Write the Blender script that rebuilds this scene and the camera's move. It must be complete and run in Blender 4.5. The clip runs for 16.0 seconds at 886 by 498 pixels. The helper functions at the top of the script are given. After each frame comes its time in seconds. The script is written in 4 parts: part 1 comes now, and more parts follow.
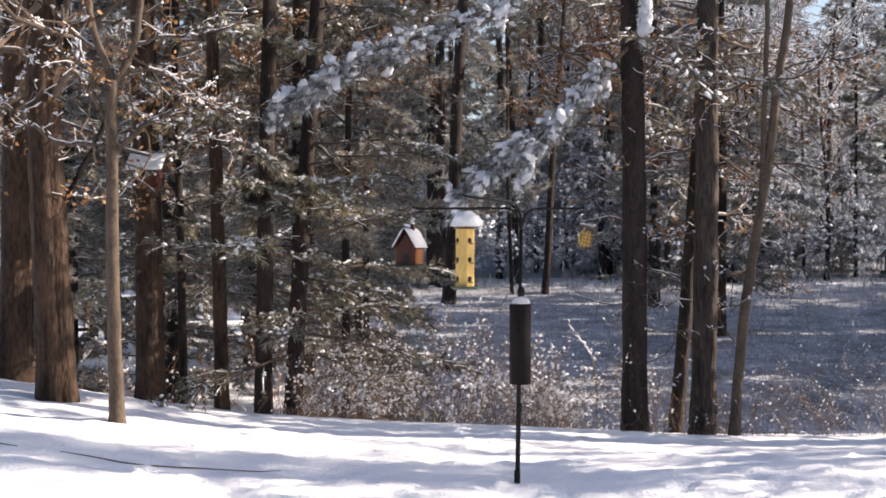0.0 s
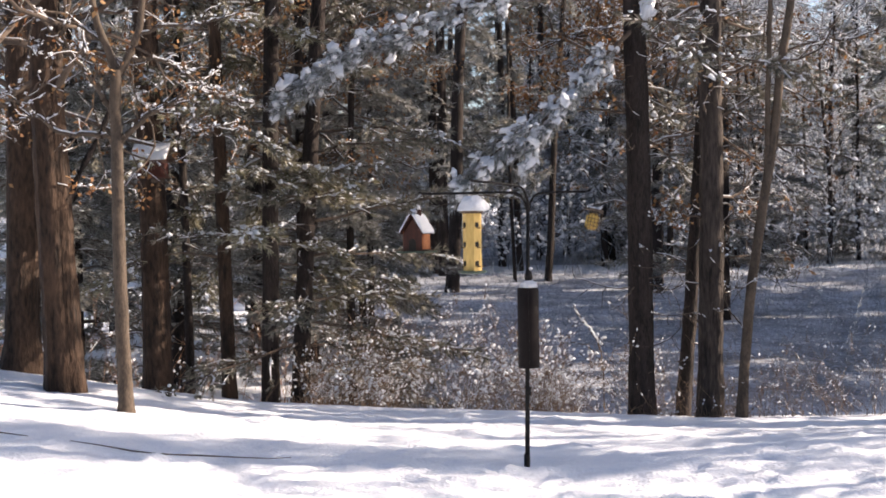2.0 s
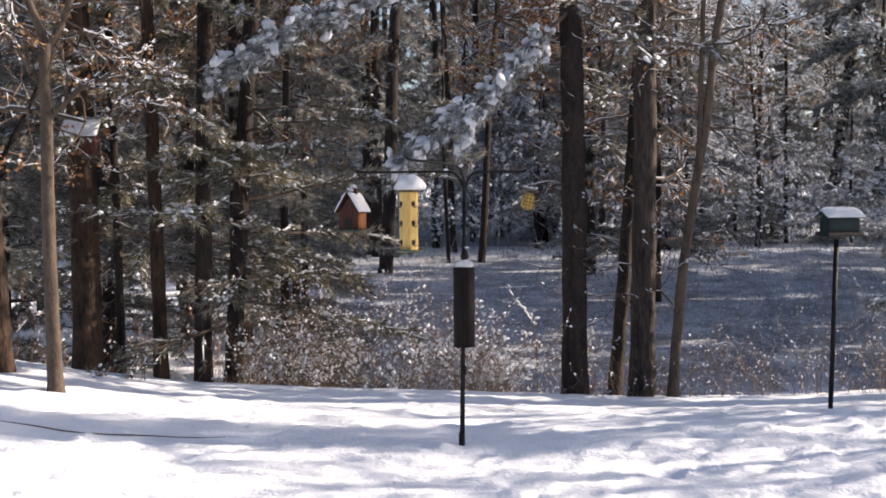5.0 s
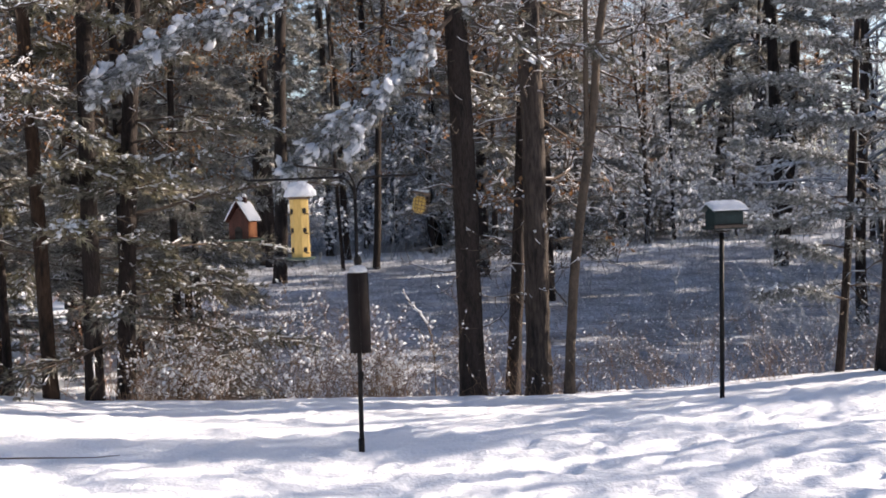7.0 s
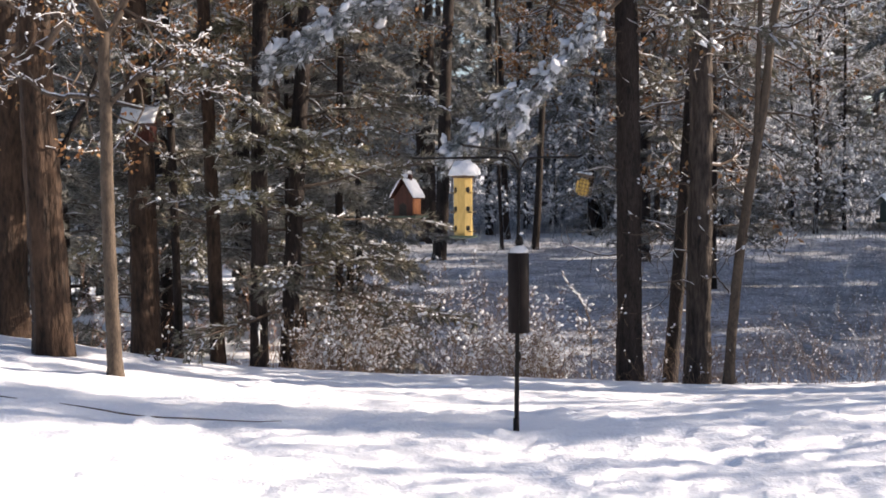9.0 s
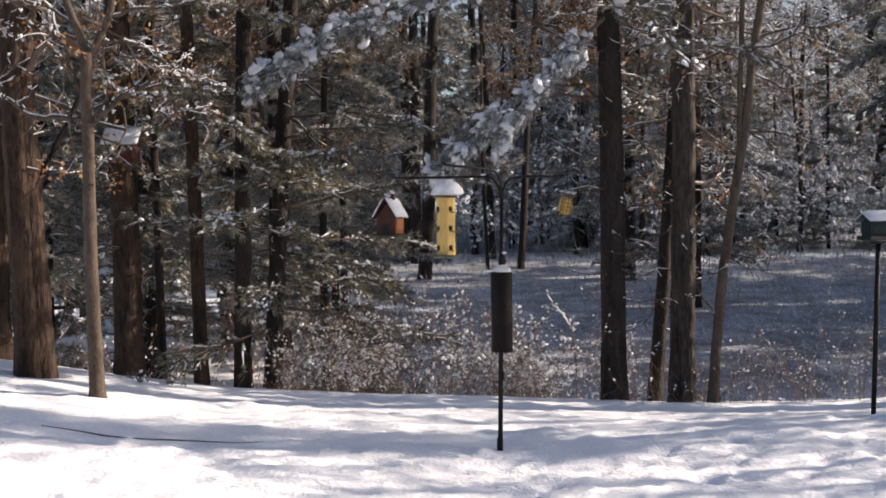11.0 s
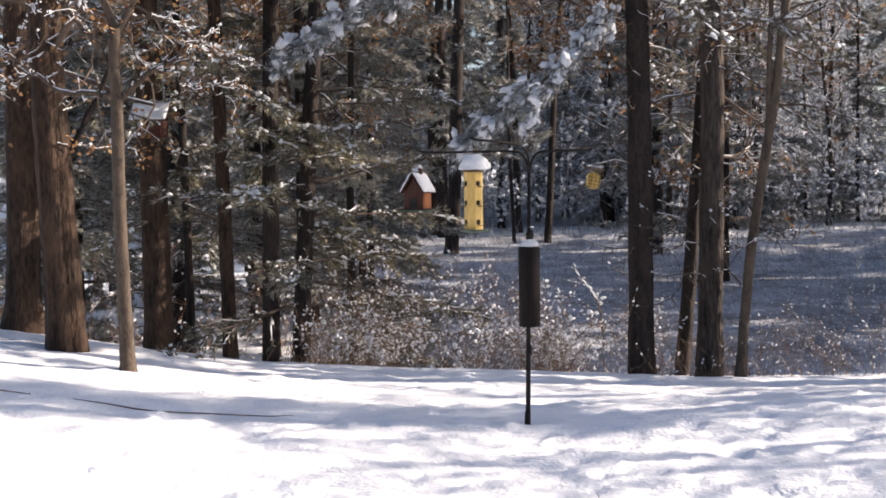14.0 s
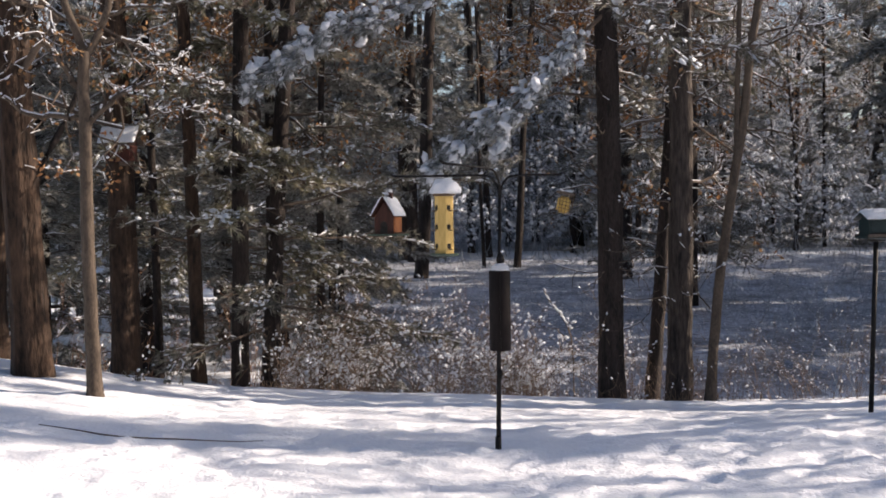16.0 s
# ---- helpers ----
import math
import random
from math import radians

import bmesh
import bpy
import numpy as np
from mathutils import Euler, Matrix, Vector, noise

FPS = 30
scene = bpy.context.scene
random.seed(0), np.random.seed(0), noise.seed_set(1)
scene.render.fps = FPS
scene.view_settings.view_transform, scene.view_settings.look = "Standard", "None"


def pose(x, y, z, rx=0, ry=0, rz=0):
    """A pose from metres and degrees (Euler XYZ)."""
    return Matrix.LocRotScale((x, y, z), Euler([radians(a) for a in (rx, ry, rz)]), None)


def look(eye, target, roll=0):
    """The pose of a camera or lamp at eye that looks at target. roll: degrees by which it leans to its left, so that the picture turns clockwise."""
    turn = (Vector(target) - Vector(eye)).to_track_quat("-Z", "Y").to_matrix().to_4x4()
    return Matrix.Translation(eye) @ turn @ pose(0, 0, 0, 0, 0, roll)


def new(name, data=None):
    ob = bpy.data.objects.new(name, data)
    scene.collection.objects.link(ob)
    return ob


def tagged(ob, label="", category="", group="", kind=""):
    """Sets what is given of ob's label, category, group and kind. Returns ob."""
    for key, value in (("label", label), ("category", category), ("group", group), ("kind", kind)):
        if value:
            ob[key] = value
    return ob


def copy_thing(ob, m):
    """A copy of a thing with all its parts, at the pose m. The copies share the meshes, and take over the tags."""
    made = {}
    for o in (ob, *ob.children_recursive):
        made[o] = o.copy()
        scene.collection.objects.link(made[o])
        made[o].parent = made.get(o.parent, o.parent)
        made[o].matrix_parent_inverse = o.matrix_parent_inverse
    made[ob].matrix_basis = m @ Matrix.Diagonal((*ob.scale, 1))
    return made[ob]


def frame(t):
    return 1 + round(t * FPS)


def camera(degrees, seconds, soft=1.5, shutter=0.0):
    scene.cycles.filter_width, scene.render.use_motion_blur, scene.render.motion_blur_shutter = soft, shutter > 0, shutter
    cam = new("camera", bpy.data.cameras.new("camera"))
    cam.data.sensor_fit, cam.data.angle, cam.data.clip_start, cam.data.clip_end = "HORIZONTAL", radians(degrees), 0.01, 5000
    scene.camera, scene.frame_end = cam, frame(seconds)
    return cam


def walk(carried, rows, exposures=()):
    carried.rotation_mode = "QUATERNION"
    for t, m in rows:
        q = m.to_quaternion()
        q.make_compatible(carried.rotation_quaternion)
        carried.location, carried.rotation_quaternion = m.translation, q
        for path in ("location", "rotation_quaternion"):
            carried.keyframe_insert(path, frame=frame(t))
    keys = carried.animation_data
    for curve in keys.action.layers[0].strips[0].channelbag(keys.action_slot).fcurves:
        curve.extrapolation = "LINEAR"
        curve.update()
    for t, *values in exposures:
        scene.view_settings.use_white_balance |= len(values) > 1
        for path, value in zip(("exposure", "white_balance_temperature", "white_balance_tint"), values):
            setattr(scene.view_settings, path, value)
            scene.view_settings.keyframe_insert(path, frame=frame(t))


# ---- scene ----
cam = camera(40.04, 16.0, soft=1.75)
PATH = [
    (0.0, pose(0.072, -0.005, 1.667, 90.003, -0.000, -0.004)),
    (0.5, pose(0.047, -0.008, 1.641, 89.900, -0.284, 0.167)),
    (1.0, pose(0.037, -0.020, 1.635, 89.832, -0.480, 0.827)),
    (1.5, pose(0.033, -0.022, 1.627, 89.135, -0.265, 0.323)),
    (2.0, pose(0.033, -0.008, 1.636, 89.504, 0.776, 0.065)),
    (2.5, pose(0.035, 0.002, 1.632, 89.196, 0.815, -0.544)),
    (3.0, pose(0.023, 0.015, 1.628, 88.747, 0.401, -1.327)),
    (3.2, pose(0.026, 0.015, 1.627, 88.868, 0.379, -2.113)),
    (5.3, pose(0.009, 0.001, 1.618, 88.590, 0.400, -3.545)),
    (5.5, pose(0.009, 0.002, 1.619, 88.999, 0.405, -5.993)),
    (6.0, pose(0.025, 0.016, 1.613, 88.977, 0.846, -9.212)),
    (6.5, pose(0.041, 0.028, 1.607, 88.923, 1.843, -10.837)),
    (7.0, pose(0.024, 0.017, 1.602, 88.795, 2.351, -8.092)),
    (7.5, pose(0.007, -0.002, 1.607, 89.299, 1.100, -3.485)),
    (8.0, pose(0.005, -0.019, 1.612, 89.766, 0.933, -0.925)),
    (8.5, pose(-0.000, -0.015, 1.611, 88.812, 0.625, -0.425)),
    (8.7, pose(0.000, -0.008, 1.610, 88.243, 0.430, -0.585)),
    (10.8, pose(0.022, -0.002, 1.606, 87.650, 0.720, -0.867)),
    (11.0, pose(0.025, -0.003, 1.606, 88.951, 0.656, -1.232)),
    (11.5, pose(0.027, 0.003, 1.611, 89.929, 0.958, -1.159)),
    (12.0, pose(0.026, -0.008, 1.617, 89.746, 1.151, -1.106)),
    (12.5, pose(0.015, 0.014, 1.613, 89.563, 1.305, -0.932)),
    (13.0, pose(0.014, 0.013, 1.616, 90.062, 1.244, -1.216)),
    (13.5, pose(0.023, -0.004, 1.619, 89.540, 1.155, -0.810)),
    (14.0, pose(0.015, -0.012, 1.612, 87.729, 0.769, -0.001)),
    (14.5, pose(0.012, 0.003, 1.606, 87.489, 0.420, -1.279)),
    (15.0, pose(0.011, 0.004, 1.599, 88.387, 0.388, -1.506)),
    (15.5, pose(0.015, -0.001, 1.598, 87.177, 0.530, -1.442)),
    (16.0, pose(0.010, 0.002, 1.607, 88.874, 0.679, -1.421)),
]
walk(cam, PATH, [(0.0, 0.46, 6700, 17), (1.5, 0.44, 6700, 17), (3.0, 0.35, 6650, 17), (5.5, 0.23, 6550, 16), (7.0, 0.34, 6550, 16), (8.5, 0.39, 6650, 16), (10.8, -0.04, 6700, 16), (11.5, 0.17, 6700, 16), (12.5, 0.39, 6650, 16), (13.5, 0.38, 6650, 16), (14.5, 0.15, 6600, 16), (15.5, -0.05, 6600, 16), (16.0, -0.05, 6600, 16)])

# ---- world, sun ----
SUN_DIR = Vector((0.93, 0.10, 0.49)).normalized()      # from the yard towards the sun
world = bpy.data.worlds.new("winter_sky")
scene.world = world
world.use_nodes = True
wn = world.node_tree.nodes
sky = wn.new("ShaderNodeTexSky")
sky.sky_type, sky.sun_disc, sky.dust_density = "NISHITA", False, 1.4
sky.sun_elevation = math.asin(SUN_DIR.z)
sky.sun_rotation = math.atan2(SUN_DIR.x, SUN_DIR.y)
world.node_tree.links.new(sky.outputs[0], wn["Background"].inputs[0])
wn["Background"].inputs[1].default_value = 0.15
sun = new("sun", bpy.data.lights.new("sun", "SUN"))
sun.data.energy, sun.data.angle, sun.data.color = 8.2, radians(0.55), (1.0, 0.87, 0.71)
sun.matrix_world = look(SUN_DIR * 50, (0, 0, 0))


# ---- materials ----
def material(name, colour, rough=0.8, dark=None, scale=8.0, stretch=(1, 1, 1), bump=0.3, bump_dist=0.02, metal=0.0,
             spec=0.3, fine=6.0, tint=None, translucent=0.0):
    """Two scales of noise between colour and dark, an optional large-scale tint, and a bump."""
    m = bpy.data.materials.new(name)
    m.use_nodes = True
    nt = m.node_tree
    b = nt.nodes["Principled BSDF"]
    b.inputs["Roughness"].default_value, b.inputs["Metallic"].default_value = rough, metal
    b.inputs["Specular IOR Level"].default_value = spec
    co, mp = nt.nodes.new("ShaderNodeTexCoord"), nt.nodes.new("ShaderNodeMapping")
    mp.inputs["Scale"].default_value = stretch
    nt.links.new(co.outputs["Object"], mp.inputs[0])
    big, small = nt.nodes.new("ShaderNodeTexNoise"), nt.nodes.new("ShaderNodeTexNoise")
    big.inputs["Scale"].default_value, small.inputs["Scale"].default_value = scale, scale * fine
    big.inputs["Detail"].default_value = small.inputs["Detail"].default_value = 3
    for n in (big, small):
        nt.links.new(mp.outputs[0], n.inputs["Vector"])
    add = nt.nodes.new("ShaderNodeMath")
    add.operation = "ADD"
    nt.links.new(big.outputs[0], add.inputs[0])
    nt.links.new(small.outputs[0], add.inputs[1])
    ramp = nt.nodes.new("ShaderNodeMapRange")
    ramp.inputs["From Min"].default_value, ramp.inputs["From Max"].default_value = 0.75, 1.25
    nt.links.new(add.outputs[0], ramp.inputs["Value"])
    mix = nt.nodes.new("ShaderNodeMix")
    mix.data_type = "RGBA"
    dark = dark or tuple(c * 0.6 for c in colour)
    mix.inputs[6].default_value, mix.inputs[7].default_value = (*dark, 1), (*colour, 1)
    nt.links.new(ramp.outputs[0], mix.inputs[0])
    out = mix.outputs[2]
    if tint:
        isl = nt.nodes.new("ShaderNodeNewGeometry")
        mix2 = nt.nodes.new("ShaderNodeMix")
        mix2.data_type = "RGBA"
        mix2.inputs[7].default_value = (*tint, 1)
        nt.links.new(isl.outputs["Random Per Island"], mix2.inputs[0])
        nt.links.new(out, mix2.inputs[6])
        out = mix2.outputs[2]
    nt.links.new(out, b.inputs["Base Color"])
    bp = nt.nodes.new("ShaderNodeBump")
    bp.inputs["Strength"].default_value, bp.inputs["Distance"].default_value = bump, bump_dist
    nt.links.new(add.outputs[0], bp.inputs["Height"])
    nt.links.new(bp.outputs[0], b.inputs["Normal"])
    if translucent:
        tr, ms = nt.nodes.new("ShaderNodeBsdfTranslucent"), nt.nodes.new("ShaderNodeMixShader")
        nt.links.new(out, tr.inputs[0])
        ms.inputs[0].default_value = translucent
        nt.links.new(b.outputs[0], ms.inputs[1])
        nt.links.new(tr.outputs[0], ms.inputs[2])
        nt.links.new(ms.outputs[0], nt.nodes["Material Output"].inputs[0])
    return m


SNOW = material("snow", (0.86, 0.88, 0.92), 0.65, (0.79, 0.82, 0.88), 5, bump=0.42, bump_dist=0.03, fine=6)
# darker snow: the shade over the field mixed into a mottle of weeds
SHADED_WEEDY_SNOW = material("shaded_weedy_snow", (0.56, 0.60, 0.68), 0.8, (0.18, 0.18, 0.19), 0.9, bump=0.7, bump_dist=0.08, fine=9)
# grey rime, with the blue of open shade put into its colour
RIME_SHADE_BLUE = material("rimed_stem_blue_shade", (0.255, 0.285, 0.325), 0.85, (0.11, 0.125, 0.145), 7, tint=(0.38, 0.42, 0.47), bump=0)
SNOW_CLUMP = material("snow_clump", (0.86, 0.88, 0.92), 0.6, (0.76, 0.79, 0.84), 12, bump=0.4, bump_dist=0.02, translucent=0.25)
BARK_PINE = material("bark_pine", (0.047, 0.035, 0.031), 0.9, (0.010, 0.008, 0.007), 8, (1.6, 1.6, 0.35), 0.9, 0.03)
BARK_BROWN = material("bark_brown", (0.072, 0.044, 0.029), 0.9, (0.013, 0.009, 0.007), 4, (1.7, 1.7, 0.5), 0.9, 0.03, fine=5)
BARK_GREY = material("bark_grey", (0.078, 0.062, 0.052), 0.9, (0.014, 0.011, 0.010), 5, (1.7, 1.7, 0.35), 0.9, 0.03, fine=5)
BARK_PALE = material("bark_pale", (0.11, 0.083, 0.062), 0.85, (0.045, 0.034, 0.026), 10, (1.4, 1.4, 0.5), 0.5, 0.01)
TWIG = material("twig", (0.085, 0.065, 0.052), 0.85, (0.035, 0.027, 0.022), 20, tint=(0.14, 0.105, 0.08))
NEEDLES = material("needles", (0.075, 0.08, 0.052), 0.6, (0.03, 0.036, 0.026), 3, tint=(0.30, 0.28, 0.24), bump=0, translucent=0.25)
# lit copy of the needles: low sun's gold is put into the colour
SUN_GOLD_NEEDLES = material("sunlit_needles", (0.15, 0.14, 0.06), 0.6, (0.05, 0.05, 0.028), 3, tint=(0.42, 0.39, 0.30), bump=0, translucent=0.3)
# snow dust, and the haze of distance lifted into the needle colour
HAZY_DUSTED_NEEDLES = material("hazy_dusted_needles", (0.12, 0.125, 0.10), 0.65, (0.045, 0.05, 0.042), 2, tint=(0.46, 0.45, 0.43), bump=0, translucent=0.25)
FROST_NEEDLES = material("frosted_needles", (0.15, 0.165, 0.155), 0.7, (0.06, 0.068, 0.062), 3, tint=(0.46, 0.48, 0.50), bump=0, translucent=0.25)
DRY_LEAF = material("dry_leaf", (0.25, 0.10, 0.04), 0.7, (0.09, 0.04, 0.02), 6, tint=(0.38, 0.23, 0.11), bump=0, translucent=0.4)
STRAW = material("straw", (0.37, 0.275, 0.19), 0.8, (0.17, 0.115, 0.075), 9, tint=(0.13, 0.085, 0.065), bump=0, translucent=0.2)
RUSSET = material("russet_stem", (0.34, 0.17, 0.10), 0.8, (0.18, 0.08, 0.05), 9, tint=(0.44, 0.28, 0.18), bump=0, translucent=0.2)
BLACK_METAL = material("black_metal", (0.018, 0.016, 0.016), 0.55, (0.009, 0.008, 0.008), 14, bump=0.1, bump_dist=0.002, spec=0.15)
BAFFLE_METAL = material("baffle_metal", (0.015, 0.011, 0.011), 0.55, (0.008, 0.006, 0.006), 9, (1, 1, 0.4), bump=0.12, bump_dist=0.004, spec=0.12)
YELLOW = material("yellow_metal", (0.66, 0.46, 0.16), 0.5, (0.52, 0.35, 0.11), 12, (1, 1, 0.3), bump=0.1, bump_dist=0.003)
DARK_HOLE = material("dark_port", (0.02, 0.018, 0.015), 0.7, bump=0.1)
GREEN_TRAY = material("green_tray", (0.07, 0.10, 0.075), 0.5, (0.035, 0.055, 0.04), 14, bump=0.1)
# two reds for one feeder: sun and shade are put into the colours
SUNLIT_RED = material("red_wood", (0.40, 0.165, 0.065), 0.65, (0.16, 0.045, 0.016), 14, (3, 3, 0.5), 0.3, 0.004)
SHADED_RED = material("shaded_red_wood", (0.066, 0.022, 0.014), 0.7, (0.03, 0.011, 0.008), 14, (3, 3, 0.5), 0.3, 0.004)
OXBLOOD = material("oxblood_wood", (0.085, 0.024, 0.016), 0.75, (0.045, 0.014, 0.010), 14, (3, 3, 0.5), 0.3, 0.004)
BROWN_METAL = material("brown_metal", (0.12, 0.08, 0.05), 0.5, bump=0.1)
SUET = material("suet", (0.66, 0.47, 0.14), 0.75, (0.42, 0.27, 0.07), 30, bump=0.6, bump_dist=0.01)
GREEN_METAL = material("green_metal", (0.008, 0.027, 0.030), 0.5, (0.005, 0.016, 0.018), 10, bump=0.1, bump_dist=0.003, spec=0.3)
WEATHERED = material("weathered_wood", (0.14, 0.11, 0.09), 0.85, (0.06, 0.045, 0.035), 12, (3, 3, 0.5), 0.4, 0.005)


# ---- mesh helpers ----
def mesh_np(name, geo, mats, idx=None, smooth=False):
    """A mesh from arrays of vertices and triangles."""
    V, F = geo
    me = bpy.data.meshes.new(name)
    me.vertices.add(len(V))
    me.vertices.foreach_set("co", np.ascontiguousarray(V, np.float32).ravel())
    me.loops.add(len(F) * 3)
    me.loops.foreach_set("vertex_index", np.ascontiguousarray(F, np.int32).ravel())
    me.polygons.add(len(F))
    me.polygons.foreach_set("loop_start", np.arange(0, len(F) * 3, 3, dtype=np.int32))
    me.polygons.foreach_set("use_smooth", np.full(len(F), smooth))
    for m in mats if isinstance(mats, (list, tuple)) else [mats]:
        me.materials.append(m)
    if idx is not None:
        me.polygons.foreach_set("material_index", np.ascontiguousarray(idx, np.int32))
    me.update(calc_edges=True)
    return me


def join(*geos):
    V, F, n = [], [], 0
    for v, f in geos:
        if len(v):
            V.append(v)
            F.append(f + n)
            n += len(v)
    return (np.concatenate(V), np.concatenate(F)) if V else (np.zeros((0, 3)), np.zeros((0, 3), int))


def bases(D, rng=None):
    """Orthonormal frames whose third column is the direction, with a random spin."""
    D = D / np.maximum(np.linalg.norm(D, axis=1, keepdims=True), 1e-9)
    ref = np.where(np.abs(D[:, 2:3]) > 0.9, np.array([[1.0, 0, 0]]), np.array([[0, 0, 1.0]]))
    A = np.cross(ref, D)
    A /= np.linalg.norm(A, axis=1, keepdims=True)
    B = np.cross(D, A)
    if rng is not None:
        t = rng.uniform(0, 6.283, (len(D), 1))
        A, B = A * np.cos(t) + B * np.sin(t), B * np.cos(t) - A * np.sin(t)
    return np.stack([A, B, D], axis=2)


def scatter(template, P, M):
    """Copies of the template (V, F) at the places P, turned and scaled by the matrices M."""
    V, F = template
    out = np.einsum("nij,kj->nki", M, V) + P[:, None, :]
    return out.reshape(-1, 3), (F[None] + (np.arange(len(P)) * len(V))[:, None, None]).reshape(-1, 3)


def segs(P0, P1, R0, R1, sides=4):
    """Many tapered rods at once."""
    n = len(P0)
    M = bases(P1 - P0)
    a = np.arange(sides) * 2 * math.pi / sides
    ring = np.stack([np.cos(a), np.sin(a)], 1)
    off = np.einsum("nij,kj->nki", M[:, :, :2], ring)
    V = np.concatenate([P0[:, None] + off * np.reshape(R0, (-1, 1, 1)), P1[:, None] + off * np.reshape(R1, (-1, 1, 1))], 1)
    F = []
    for k in range(sides):
        j = (k + 1) % sides
        F += [(k, j, sides + j), (k, sides + j, sides + k)]
    F = np.array(F)
    return V.reshape(-1, 3), (F[None] + (np.arange(n) * 2 * sides)[:, None, None]).reshape(-1, 3)


def tube(path, radii, sides=12, rough=0.0, rng=None, cap=True):
    """One bent, tapered tube with an uneven skin."""
    P, R = np.array(path, float), np.broadcast_to(np.array(radii, float), (len(path),))
    D = np.gradient(P, axis=0)
    M = bases(D)
    a = np.arange(sides) * 2 * math.pi / sides
    ring = np.stack([np.cos(a), np.sin(a)], 1)
    rr = R[:, None] * np.ones(sides)[None]
    if rough:
        ridge = rng.normal(0, rough, (1, sides)) + rng.normal(0, rough * 0.6, rr.shape)
        rr = rr * (1 + ridge)
    V = P[:, None] + np.einsum("nij,kj->nki", M[:, :, :2], ring) * rr[:, :, None]
    n, F = len(P), []
    for i in range(n - 1):
        for k in range(sides):
            j = (k + 1) % sides
            a0, b0, c0, d0 = i * sides + k, i * sides + j, (i + 1) * sides + j, (i + 1) * sides + k
            F += [(a0, b0, c0), (a0, c0, d0)]
    V = V.reshape(-1, 3)
    if cap:
        V = np.concatenate([V, P[:1], P[-1:]])
        for k in range(sides):
            j = (k + 1) % sides
            F += [(len(V) - 2, j, k), (len(V) - 1, (n - 1) * sides + k, (n - 1) * sides + j)]
    return V, np.array(F)


def ico(level, rng=None, amount=0.0):
    bm = bmesh.new()
    bmesh.ops.create_icosphere(bm, subdivisions=level, radius=1)
    V = np.array([v.co for v in bm.verts])
    F = np.array([[v.index for v in f.verts] for f in bm.faces])
    bm.free()
    if rng is not None:
        V = V * (1 + rng.normal(0, amount, (len(V), 1)))
    return V, F


def lumps(rng, P, size, level=1, along=None, flat=0.6, amount=0.28):
    """Snow clumps: uneven, flattened lumps, stretched along a direction where one is given."""
    if not len(P):
        return np.zeros((0, 3)), np.zeros((0, 3), int)
    size = np.broadcast_to(np.asarray(size, float), (len(P),))
    geos = []
    kinds = rng.integers(0, 4, len(P))
    if along is None:
        t = rng.uniform(0, 6.28, len(P))
        along = np.stack([np.cos(t), np.sin(t), rng.normal(0, 0.2, len(P))], 1)
    along = along / np.maximum(np.linalg.norm(along, axis=1, keepdims=True), 1e-9)
    side = np.cross(np.array([[0, 0, 1.0]]), along)
    side /= np.maximum(np.linalg.norm(side, axis=1, keepdims=True), 1e-6)
    up = np.cross(along, side)
    st = rng.uniform(0.9, 1.5, len(P))
    M = np.stack([along * (size * st)[:, None], side * (size * rng.uniform(0.65, 1.1, len(P)))[:, None], up * (size * flat)[:, None]], 2)
    for k in range(4):
        sel = kinds == k
        if sel.any():
            geos.append(scatter(ico(level, rng, amount), P[sel], M[sel]))
    return join(*geos)


def tuft_template(rng, needles=10, width=0.07, spread=0.9):
    """A spray of needles: thin triangles that fan out along +z, one unit long."""
    V, F = [], []
    for k in range(needles):
        d = Vector((rng.normal(0, spread * 0.5), rng.normal(0, spread * 0.5), 1)).normalized() * rng.uniform(0.6, 1.0)
        s = d.cross(Vector((rng.normal(), rng.normal(), rng.normal()))).normalized() * width
        b = d * rng.uniform(0.0, 0.25)
        V += [b - s, b + s, d]
        F.append((3 * k, 3 * k + 1, 3 * k + 2))
    return np.array([tuple(v) for v in V]), np.array(F)


def tufts(rng, P, D, size, needles=10, width=0.07, spread=0.9):
    if not len(P):
        return np.zeros((0, 3)), np.zeros((0, 3), int)
    geos, kinds = [], rng.integers(0, 5, len(P))
    M = bases(D, rng) * (np.broadcast_to(size, (len(P),)) * rng.uniform(0.7, 1.25, len(P)))[:, None, None]
    for k in range(5):
        sel = kinds == k
        if sel.any():
            geos.append(scatter(tuft_template(rng, needles, width, spread), P[sel], M[sel]))
    return join(*geos)


def part(name, geo, mat, parent, label="", smooth=False):
    """Links a bmesh, or arrays of vertices and triangles, as one mesh under a thing or a part."""
    if isinstance(geo, bmesh.types.BMesh):
        me = bpy.data.meshes.new(name)
        geo.to_mesh(me)
        geo.free()
        me.materials.append(mat)
        if smooth:
            me.polygons.foreach_set("use_smooth", [True] * len(me.polygons))
    else:
        me = mesh_np(name, geo, mat, smooth=smooth)
    ob = new(name, me)
    ob.parent = parent
    if label:
        tagged(ob, label)
    return ob


def thing(name, m, label, category, group="", kind=""):
    ob = new(name)
    ob.empty_display_size = 0.2
    ob.matrix_world = m
    return tagged(ob, label, category, group, kind)


